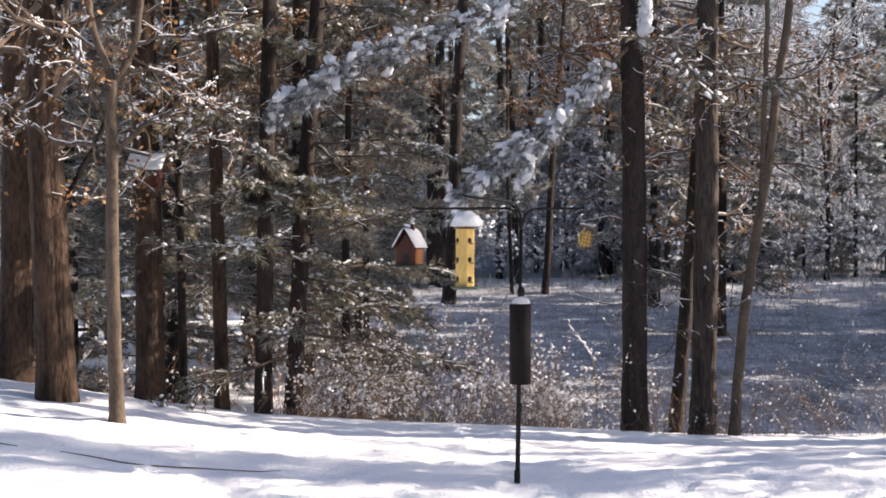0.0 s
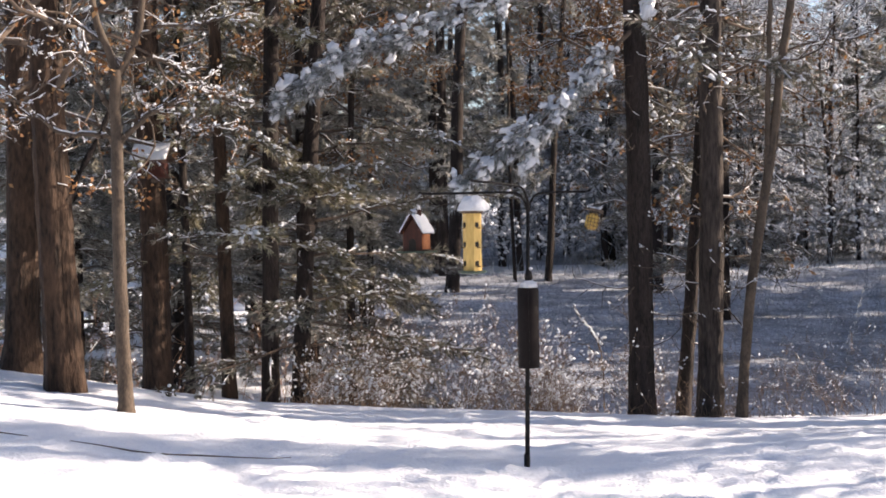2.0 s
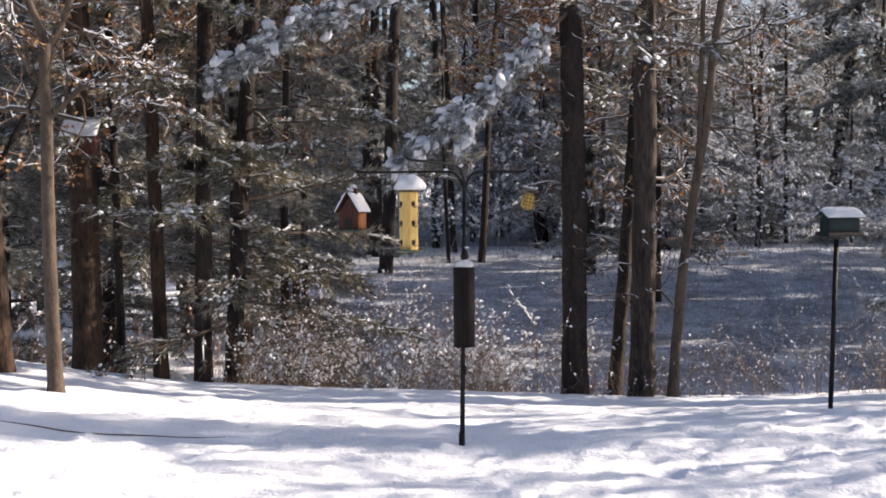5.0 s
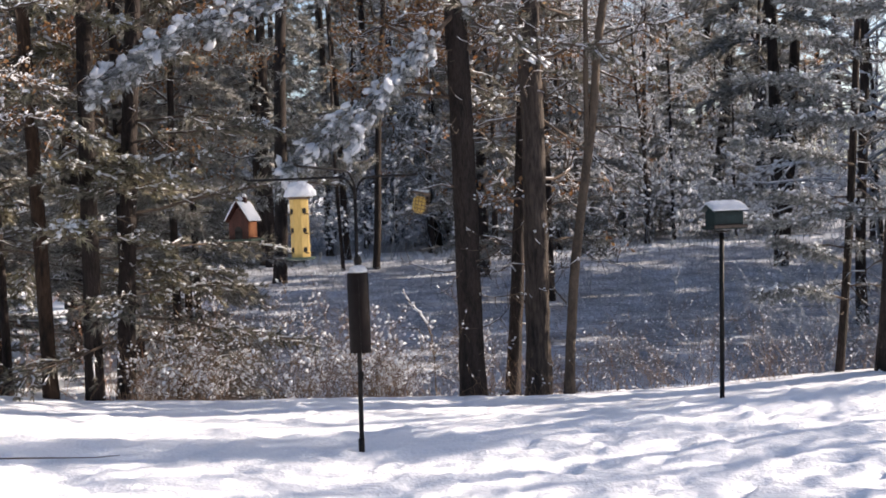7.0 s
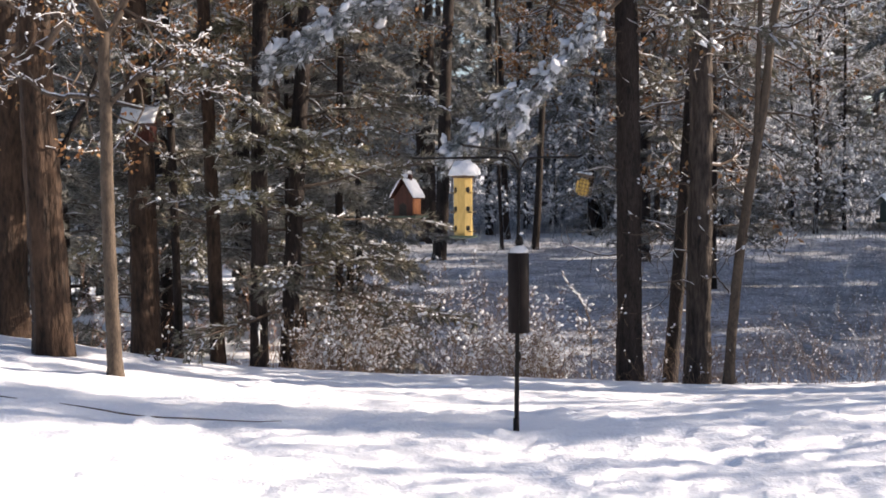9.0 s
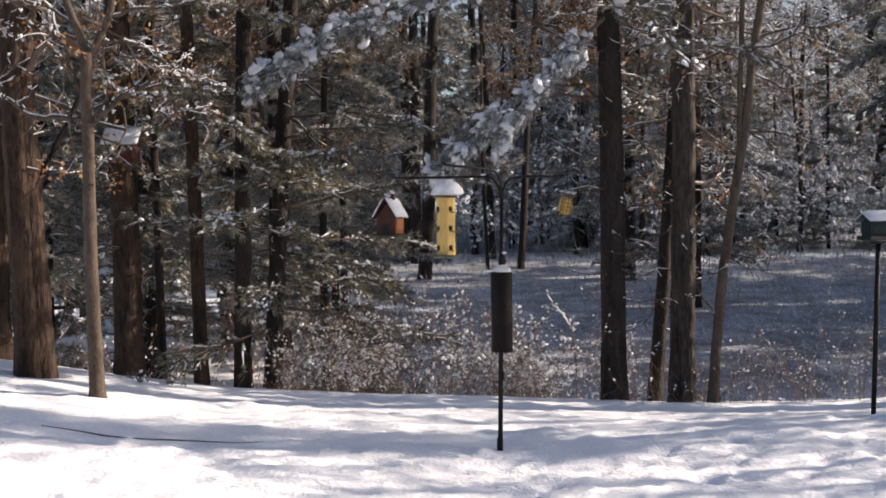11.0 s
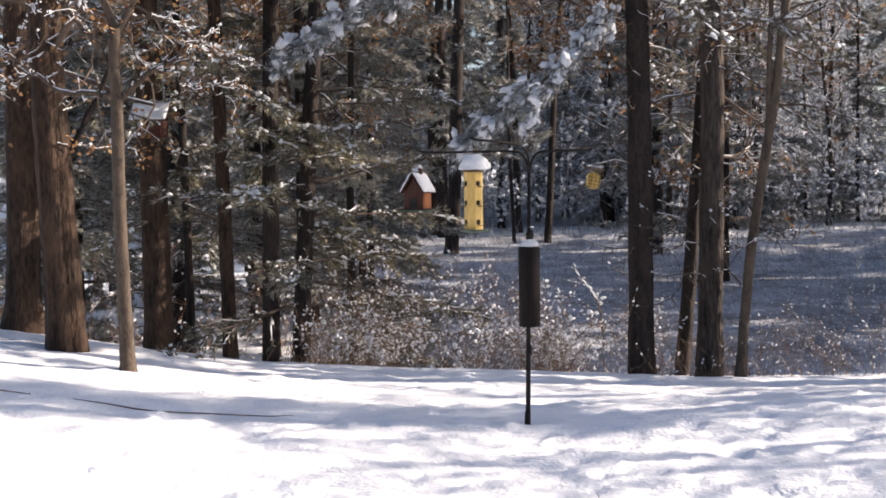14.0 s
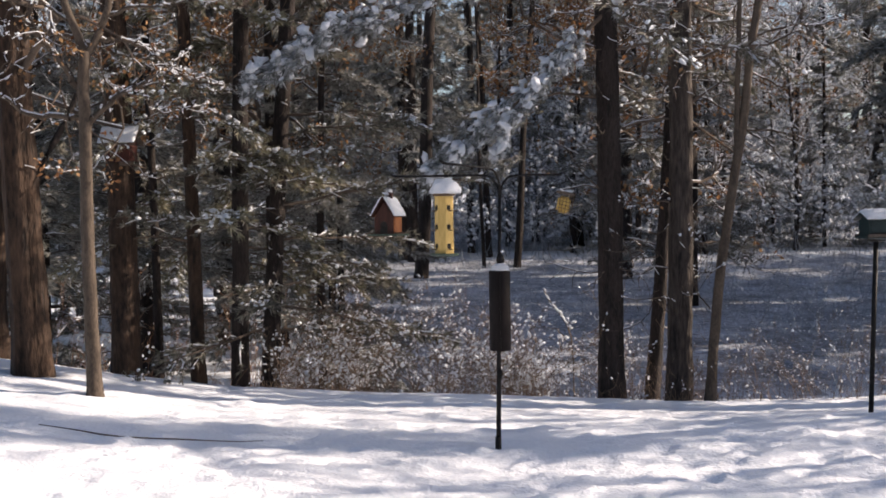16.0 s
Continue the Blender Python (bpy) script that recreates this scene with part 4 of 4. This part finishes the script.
brush("field_shrubs", np.random.default_rng(78), 300, lambda g: ((lambda y: (g.uniform(0.27, 0.62) * y, y))(g.uniform(14.2, 23))), 1.4, "frosted grey shrubs at the near side of the field", 0.4, mats=[RIME_SHADE_BLUE, SNOW_CLUMP], clump=0.011, twigs=5, r=0.0038)
brush("field_shrubs", np.random.default_rng(79), 90, lambda g: ((lambda y: (g.uniform(0.05, 0.3) * y, y))(g.uniform(16, 30))), 0.8, "low frosted grey shrubs scattered over the field", 0.3, mats=[RIME_SHADE_BLUE, SNOW_CLUMP], clump=0.011, twigs=5, r=0.004)
brush("dry_grass", np.random.default_rng(75), 560, lambda g: (g.uniform(-1.8, 5.5) if g.uniform() < 0.35 else g.choice([-1.3, 0.5, 0.8, 1.1, 2.1, 2.75, 3.05]) + g.normal(0, 0.16), g.uniform(12.05, 12.8)), 0.42, "dry tan grass along the top of the bank", 0.12, clump=0.012, twigs=1, cat="grass", r=0.003)
brush("dry_grass", np.random.default_rng(80), 46, lambda g: (6.38 + g.normal(0, 0.13), 11.66 + g.normal(0, 0.06)), 0.16, "dark dead leaves and twigs in snow at the foot of a pine", 0.8, mats=[TWIG, SNOW_CLUMP], clump=0.014, twigs=4, cat="grass", r=0.004)
brush("thicket", np.random.default_rng(77), 1700, lambda g: ((lambda y: (g.uniform(-0.35, 0.55) * y, y))(g.uniform(41, 52))), 4.5, "dense frosted thicket at the far side of the field", 0.7, mats=[RIME_SHADE_BLUE, SNOW_CLUMP], clump=0.062, twigs=5, r=0.012)


# ---- bird feeders ----
def bent(pts, r, sides=8, n=40):
    """A smoothly bent rod through the points."""
    pts = np.array(pts, float)
    t = np.linspace(0, 1, len(pts))
    s = np.linspace(0, 1, n)
    line = np.stack([np.interp(s, t, pts[:, k]) for k in range(3)], 1)
    for _ in range(6):
        line[1:-1] = (line[:-2] + 2 * line[1:-1] + line[2:]) / 4
    return tube(line, r, sides)


def snow_heap(name, m, label, sx, sy, sz, seed, power=1.0):
    """A heap of snow with a flat underside."""
    rg = np.random.default_rng(seed)
    V, F = ico(4)
    V = V.copy()
    for i, v in enumerate(V):
        k = 1 + 0.16 * noise.noise(Vector(v) * 1.7 + Vector((seed, 0, 0))) + 0.07 * noise.noise(Vector(v) * 4.5)
        V[i] = v * k
    V[:, 2] = np.where(V[:, 2] < 0, V[:, 2] * 0.12, np.abs(V[:, 2]) ** power)
    ob = new(name, mesh_np(name, (V * np.array([sx, sy, sz]), F), SNOW_CLUMP, smooth=True))
    ob.matrix_world = m
    return tagged(ob, label, "snow")


def snow_slab(w, d, h, seed, m=None):
    """A blanket of snow, w by d, h thick, with a soft uneven top and rounded, ragged edges."""
    nx, ny = 22, 16
    V = []
    for top in (1, 0):
        for j in range(ny + 1):
            for i in range(nx + 1):
                u, v = i / nx * 2 - 1, j / ny * 2 - 1
                k = noise.noise((u * 2.2 + seed, v * 2.2, seed))
                x = u * w / 2 * (1 + 0.06 * noise.noise((v * 3, seed, 5)))
                y = v * d / 2 * (1 + 0.06 * noise.noise((u * 3, seed, 8)))
                edge = (1 - abs(u) ** 6) * (1 - abs(v) ** 6)
                V.append((x, y, h * (0.25 + 0.75 * edge) * (1 + 0.35 * k) + 0.12 * h * noise.noise((u * 6, v * 6, seed)) if top else 0.0))
    n = (nx + 1) * (ny + 1)
    F = []
    for j in range(ny):
        for i in range(nx):
            a = j * (nx + 1) + i
            F += [(a, a + 1, a + nx + 2), (a, a + nx + 2, a + nx + 1), (n + a, n + a + nx + 2, n + a + 1), (n + a, n + a + nx + 1, n + a + nx + 2)]
    rim = [i for i in range(nx)] + [j * (nx + 1) + nx for j in range(ny)] + [ny * (nx + 1) + i for i in range(nx, 0, -1)] + [j * (nx + 1) for j in range(ny, 0, -1)]
    for a, b in zip(rim, rim[1:] + rim[:1]):
        F += [(a, n + a, n + b), (a, n + b, b)]
    V = np.array(V)
    if m is not None:
        R = np.array(m)
        V = V @ R[:3, :3].T + R[:3, 3]
    return V, np.array(F)


def feeder_pole():
    gz = ground_z(0.59, 8.49)
    t = thing("feeder_pole", pose(0.59, 8.49, gz), "black metal feeder pole with branching arms standing in snow", "pole")
    part("pole", tube([(0, 0, -0.2), (0.012, 0, 0.68 - gz), (0.03, 0, 1.86 - gz)], [0.018, 0.016, 0.0115], 14), BLACK_METAL, t, smooth=True)
    part("foot_sleeve", tube([(0, 0, -0.1), (0.001, 0, 0.09)], 0.022, 14), BLACK_METAL, t, smooth=True)
    part("joint_sleeve", tube([(0.015, 0, 0.50), (0.016, 0, 0.56)], 0.021, 14), BLACK_METAL, t, smooth=True)
    part("clamp", tube([(0.028, 0, 1.33 - gz), (0.028, 0, 1.36 - gz), (0.029, 0, 1.40 - gz)], [0.022, 0.03, 0.02], 12), BLACK_METAL, t, smooth=True)
    z = -gz
    part("arm", bent([(0.025, 0, 1.80 + z), (0.02, 0.0, 1.87 + z), (-0.03, 0.02, 1.945 + z), (-0.10, 0.04, 1.955 + z), (-0.40, 0.12, 1.955 + z), (-0.71, 0.2, 1.955 + z), (-0.735, 0.2, 1.972 + z)], 0.0085), BLACK_METAL, t, smooth=True)
    part("arm", bent([(0.03, 0, 1.80 + z), (0.04, 0.0, 1.87 + z), (0.08, 0.01, 1.935 + z), (0.14, 0.02, 1.95 + z), (0.3, 0.03, 1.952 + z), (0.45, 0.05, 1.95 + z), (0.475, 0.05, 1.965 + z)], 0.0085), BLACK_METAL, t, smooth=True)
    part("arm", bent([(0.03, -0.01, 1.80 + z), (0.028, -0.02, 1.90 + z), (-0.01, -0.06, 1.985 + z), (-0.09, -0.10, 2.0 + z), (-0.22, -0.2, 2.012 + z), (-0.36, -0.3, 2.02 + z), (-0.385, -0.31, 2.035 + z)], 0.0085), BLACK_METAL, t, smooth=True)
    b = part("baffle", lathe([(0.073, 0.725 - gz), (0.076, 0.73 - gz), (0.075, 1.0 - gz), (0.075, 1.275 - gz), (0.07, 1.283 - gz), (0.02, 1.30 - gz)], 32), BAFFLE_METAL, t, "dark brown metal cylinder baffle", smooth=False)
    for p in b.data.polygons:
        p.use_smooth = abs(p.normal.z) < 0.5
    b.location = (0.022, 0, 0)
    part("seam", box(0.006, 0.004, 0.53, 0.0, -0.0765, 1.0 - gz, 0.001), BLACK_METAL, b)
    snow_heap("snow_cap", pose(0.615, 8.49, 1.288), "small heap of snow on the baffle's top", 0.068, 0.068, 0.05, 3)
    tagged(part("snow", lumps(np.random.default_rng(4), np.array([(0.035, -0.01, 1.37 - gz), (0.045, 0, 1.42 - gz), (-0.02, -0.05, 1.985 - gz), (0.0, -0.03, 1.99 - gz), (-0.1, 0.04, 1.967 - gz)]), 0.016), SNOW_CLUMP, t, "bits of snow", smooth=True), kind="stuff")


def house_feeder():
    t = thing("house_feeder", pose(-0.165, 8.69, 1.535, 0, 0, -24), "small red-brown wooden house-shaped bird feeder hanging from an arm", "bird feeder")
    w, d, e, p = 0.145, 0.13, 0.14, 0.255
    part("floor", box(0.225, 0.22, 0.014, 0, 0, 0.007, 0.003), GREEN_TRAY, t, "dark green tray")
    for sx in (-1, 1):
        part("side_wall", box(0.012, d, e, sx * w / 2, 0, e / 2 + 0.014), SUNLIT_RED, t)
    for sy in (-1, 1):
        bm = bmesh.new()
        h, q = w / 2, 0.006
        V = [bm.verts.new((x, sy * d / 2 + k, z)) for k in (-q, q) for x, z in ((-h, 0.014), (h, 0.014), (h, e), (0, p - 0.015), (-h, e))]
        bm.faces.new(V[:5]); bm.faces.new(V[5:][::-1])
        for k in range(5):
            bm.faces.new((V[k], V[5 + k], V[5 + (k + 1) % 5], V[(k + 1) % 5]))
        bmesh.ops.recalc_face_normals(bm, faces=bm.faces)
        # the front gable takes the darker red, which paints its shade
        g = part("gable_wall", bm, SHADED_RED if sy < 0 else SUNLIT_RED, t)
        if sy < 0:
            bm = lathe([(0.028, 0), (0.028, 0.004)], 18)
            bmesh.ops.transform(bm, matrix=pose(0, -d / 2 - 0.006, 0.075, 90), verts=bm.verts)
            part("opening", bm, DARK_HOLE, g, "dark arched opening")
            part("opening", box(0.056, 0.004, 0.055, 0, -d / 2 - 0.008, 0.045, 0.001), DARK_HOLE, g, "dark doorway")
    ang = math.degrees(math.atan2(p - e, w / 2 + 0.0))
    for s in (-1, 1):
        ln = 0.165
        m = pose(s * 0.046, 0, (p + e) / 2 + 0.008, 0, s * ang, 0)
        part("roof_panel", box(ln, d + 0.06, 0.010, 0, 0, 0, 0.002, m), SHADED_RED, t)
        part("snow", snow_slab(ln * 0.97, d + 0.065, 0.022, 7 + s, m @ pose(0, 0, 0.005)), SNOW_CLUMP, t, "white snow lying on the roof", smooth=True)
    c = part("chimney", box(0.028, 0.03, 0.07, 0.02, 0.0, p + 0.02, 0.002), SHADED_RED, t)
    part("snow", lumps(np.random.default_rng(2), np.array([(0.02, 0, p + 0.062), (-0.005, -0.01, p + 0.045), (0.0, 0.03, p + 0.04)]), 0.022, 2), SNOW_CLUMP, c, smooth=True)
    part("perch", tube([(-0.15, -0.06, 0.02), (0.15, -0.06, 0.02)], 0.005, 8), BROWN_METAL, t)
    part("hanger", bent([(0, 0, p - 0.01), (0, 0, p + 0.1), (0, 0, 0.418), (0.008, 0, 0.425)], 0.002, 5), BLACK_METAL, t)


def tube_feeder():
    t = thing("tube_feeder", pose(0.222, 8.23, 1.41, 0, 0, 8), "tall yellow tube bird feeder with dark seed ports", "bird feeder")
    bm = lathe([(0.061, 0.0), (0.064, 0.005), (0.064, 0.395), (0.061, 0.40)], 8)
    body = part("tube", bm, YELLOW, t, "yellow faceted tube")
    for col, a in enumerate((-157.5, -67.5, 22.5, 112.5)):
        for row, z in enumerate((0.055, 0.185, 0.315)):
            ra = math.radians(a)
            cx, cy = 0.0595 * math.cos(ra), 0.0595 * math.sin(ra)
            bm = box(0.028, 0.010, 0.034, 0, 0, 0, 0.004, Matrix.Rotation(ra + math.pi / 2, 4, "Z"))
            bmesh.ops.translate(bm, vec=(cx, cy, z), verts=bm.verts)
            port = part("seed_port", bm, DARK_HOLE, body, "dark seed port")
            part("perch", tube([(cx, cy, z - 0.022), (cx * 1.75, cy * 1.75, z - 0.022)], 0.004, 6), BROWN_METAL, t)
    part("cap", lathe([(0.070, 0.392), (0.076, 0.398), (0.076, 0.418), (0.03, 0.44)], 20), BROWN_METAL, t, "brown metal cap")
    part("tray", lathe([(0.07, -0.016), (0.095, -0.008), (0.1, 0.004), (0.096, 0.006), (0.06, 0.0)], 24), GREEN_TRAY, t, "pale green seed tray")
    part("hanger", bent([(0, 0, 0.44), (0.003, 0, 0.52), (0.0, 0, 0.618), (0.01, 0, 0.622)], 0.0025, 5), BLACK_METAL, t)
    snow_heap("snow_cap", pose(0.23, 8.23, 1.826), "tall lopsided heap of snow on the feeder's cap", 0.104, 0.095, 0.098, 8, 0.8)


def suet_feeder():
    t = thing("suet_feeder", pose(1.06, 8.54, 1.68, 0, 12, 20), "yellow suet block in a small wire cage hanging from an arm", "bird feeder")
    b = box(0.088, 0.06, 0.115, 0, 0, 0.062, 0.016)
    part("suet_block", b, SUET, t, "crumbly yellow suet")
    for k in range(5):
        x = -0.052 + 0.026 * k
        part("wire", tube([(x, -0.036, 0.0), (x, -0.036, 0.135)], 0.0022, 5), BROWN_METAL, t)
    for k in range(6):
        z = 0.006 + 0.025 * k
        part("wire", bent([(-0.056, -0.036, z), (0.056, -0.036, z), (0.056, 0.036, z)], 0.0022, 5, 12), BROWN_METAL, t)
    part("roof", box(0.12, 0.085, 0.012, 0, 0, 0.145, 0.004), WEATHERED, t, "weathered little roof")
    part("hanger", bent([(0, 0, 0.15), (-0.008, 0, 0.2), (-0.03, 0, 0.275)], 0.002, 5), BLACK_METAL, t)
    part("snow", lumps(np.random.default_rng(5), np.array([(0, 0, 0.158), (0.03, 0, 0.158), (-0.03, 0.01, 0.155)]), 0.022, 2), SNOW_CLUMP, t, smooth=True)


def gabled(w, d, z0, e, p):
    """A closed box with a ridge along x."""
    bm = bmesh.new()
    V = [bm.verts.new((x, y, z)) for x in (-w / 2, w / 2) for y, z in ((-d / 2, z0), (d / 2, z0), (d / 2, e), (0, p), (-d / 2, e))]
    bm.faces.new(V[:5]); bm.faces.new(V[5:][::-1])
    for k in range(5):
        bm.faces.new((V[k], V[5 + k], V[5 + (k + 1) % 5], V[(k + 1) % 5]))
    bmesh.ops.recalc_face_normals(bm, faces=bm.faces)
    return bm


def hopper_feeder():
    gz = ground_z(3.67, 9.67)
    t = thing("hopper_feeder", pose(3.67, 9.67, gz), "dark green hopper bird feeder on a black post in snow", "bird feeder")
    zb = 1.46 - gz
    part("post", tube([(0, 0, -0.2), (0.055, 0, zb - 0.01)], 0.02, 14), BLACK_METAL, t, smooth=True)
    part("flange", lathe([(0.03, 0), (0.07, 0.012), (0.07, 0.018)], 18), BLACK_METAL, t).location = (0.055, 0, zb - 0.03)
    head = part("hopper", gabled(0.29, 0.2, 0.02, 0.16, 0.21), GREEN_METAL, t, "dark green metal hopper")
    head.matrix_local = pose(0.08, 0, zb, 0, 0, 5) @ Matrix.Scale(0.88, 4)
    part("tray", box(0.34, 0.27, 0.022, 0, 0, 0.011, 0.005), GREEN_METAL, head)
    part("tray_lip", box(0.34, 0.012, 0.03, 0, -0.135, 0.024, 0.003), WEATHERED, head, "pale worn lip")
    part("tray_lip", box(0.34, 0.012, 0.03, 0, 0.135, 0.024, 0.003), WEATHERED, head)
    part("seed_gap", box(0.25, 0.006, 0.022, 0, -0.102, 0.04, 0.002), DARK_HOLE, head)
    part("front_panel", box(0.25, 0.006, 0.085, 0, -0.102, 0.105, 0.002), GREEN_METAL, head)
    for s in (-1, 1):
        part("roof_panel", box(0.37, 0.165, 0.010, 0, s * 0.072, 0.20, 0.003, pose(0, 0, 0, -s * 24)), GREEN_METAL, head)
    for s in (-1, 1):
        part("snow", snow_slab(0.36, 0.165, 0.045, 21 + s, pose(0, s * 0.072, 0.206, -s * 24)), SNOW_CLUMP, head, "layer of white snow on the roof", smooth=True)


def nest_box(x, y, z, turn, mat, label, w=0.2, snowy=True):
    t = thing("nest_box", pose(x, y, z, 0, 0, turn), label, "nest box")
    part("body", gabled(w, w * 0.8, 0, w * 0.7, w * 1.25), mat, t)
    part("floor", box(w * 1.1, w * 0.9, 0.012, 0, 0, -0.006, 0.002), mat, t)
    part("back_board", box(w * 0.6, 0.02, w * 1.6, 0, w * 0.4 + 0.012, w * 0.6, 0.002), WEATHERED, t)
    hole = lathe([(0.02, 0), (0.02, 0.004)], 14)
    bmesh.ops.transform(hole, matrix=pose(0, -w * 0.4, w * 0.4, 90), verts=hole.verts)
    part("entrance", hole, DARK_HOLE, t, "dark round entrance")
    for s in (-1, 1):
        part("roof_panel", box(w * 1.6, w * 0.9, 0.014, 0, s * w * 0.28, w * 0.98, 0.003, pose(0, 0, 0, -s * 52)), WEATHERED, t)
    if snowy:
        for s in (-1, 1):
            part("snow", snow_slab(w * 1.56, w * 0.88, 0.025, 31 + s, pose(0, s * w * 0.28, w * 0.98, -s * 52) @ pose(0, 0, 0.007)), SNOW_CLUMP, t, "snow on the roof", smooth=True)
    return t


feeder_pole()
house_feeder()
tube_feeder()
suet_feeder()
hopper_feeder()
nest_box(-2.91, 12.32, 2.30, -10, OXBLOOD, "dark red wooden nest box with a snowy roof on a trunk", 0.25)
nest_box(6.74, 11.5, 1.88, 45, BLACK_METAL, "small dark bird feeder hung against a pine trunk", 0.11, False)

# a bare weed poking out of the near snow
weed = thing("weed", pose(0.77, 5.96, ground_z(0.77, 5.96)), "small bare brown weed poking through the snow", "plant")
part("stem", bent([(0, 0, -0.05), (0.005, 0, 0.05), (-0.005, 0, 0.11)], 0.002, 5, 10), STRAW, weed)
part("stem", bent([(0, 0, 0.0), (0.03, 0, 0.03), (0.06, 0.01, 0.035)], 0.0018, 5, 10), STRAW, weed)

# thin dark rods laid on the snow to imitate the feeder pole's cast shadow
shadow_rods = thing("fallen_branch", pose(-1.8, 8.2, ground_z(-1.8, 8.2)), "thin dark line laid on the snow in place of the feeder pole's shadow", "branch")


def lying(pts, r):
    P = [(x + 1.8, y - 8.2, ground_z(x, y) - ground_z(-1.8, 8.2) + 0.012) for x, y in pts]
    P = [(a, b + 0.02 * math.sin(5 * a), c + 0.004 * math.sin(9 * a)) for a, b, c in P]
    return tube(P, r * np.sin(np.linspace(0.25, 2.9, len(P))) ** 0.7, 7, 0.2, np.random.default_rng(1))


part("stem", lying([(-2.55, 8.3), (-2.4, 8.26), (-2.25, 8.23), (-2.1, 8.2), (-1.95, 8.19), (-1.8, 8.19), (-1.65, 8.21), (-1.5, 8.26), (-1.35, 8.33), (-1.2, 8.4), (-1.05, 8.45)], 0.0050), TWIG, shadow_rods)
part("stem", lying([(-3.35, 8.45), (-3.1, 8.38), (-2.85, 8.32)], 0.0050), TWIG, shadow_rods)

# a snow-covered dead branch leaning in the brush
sb = thing("dead_branch", pose(1.76, 13.6, ground_z(1.76, 13.6)), "crooked dead branch covered with bright snow in the brush", "branch")
sb_base = np.array([1.76, 13.6, ground_z(1.76, 13.6)])


def crooked(pts, r, n=18):
    g = np.random.default_rng(len(pts))
    P = np.array(pts, float)
    t, u = np.linspace(0, 1, len(P)), np.linspace(0, 1, n)
    line = np.stack([np.interp(u, t, P[:, k]) for k in range(3)], 1) + g.normal(0, 0.006, (n, 3))
    return tube(line - sb_base, r * np.linspace(1, 0.55, n) * g.uniform(0.75, 1.25, n), 7)


MAIN = [(1.80, 13.6, -0.35), (1.79, 13.6, 0.2), (1.74, 13.6, 0.46), (1.63, 13.6, 0.62), (1.51, 13.59, 0.76), (1.46, 13.58, 0.88)]
part("stem", crooked(MAIN, 0.009), TWIG, sb)
part("side_twig", crooked([(1.72, 13.6, 0.49), (1.80, 13.6, 0.52), (1.84, 13.6, 0.47)], 0.006, 10), TWIG, sb)
part("side_twig", crooked([(1.79, 13.6, 0.2), (1.62, 13.6, 0.42), (1.45, 13.6, 0.46), (1.38, 13.6, 0.54)], 0.006, 14), TWIG, sb)
part("snow", join(crooked([(x, y - 0.004, z + 0.011) for x, y, z in MAIN[2:]], 0.013), lumps(np.random.default_rng(3), np.array([(1.75, 13.59, 0.46), (1.79, 13.59, 0.50), (1.72, 13.59, 0.33), (1.66, 13.59, 0.34)]) - sb_base, 0.026, 2)), SNOW_CLUMP, sb, "snow along the stem", smooth=True)

# a dark bucket-shaped feeder hung from a far pine
hb = thing("bucket_feeder", pose(2.14, 43.4, 1.02), "dark bucket-shaped bird feeder hung under a far pine", "bird feeder")
part("bucket", lathe([(0.15, 0.0), (0.19, 0.03), (0.23, 0.42), (0.24, 0.46), (0.2, 0.50)], 18), BLACK_METAL, hb)
part("lid", lathe([(0.27, 0.50), (0.27, 0.53), (0.05, 0.63)], 18), BLACK_METAL, hb)
part("hanger", tube([(0, 0, 0.6), (0, 0.1, 1.6), (0, 0.55, 2.6)], 0.012, 6), BLACK_METAL, hb)
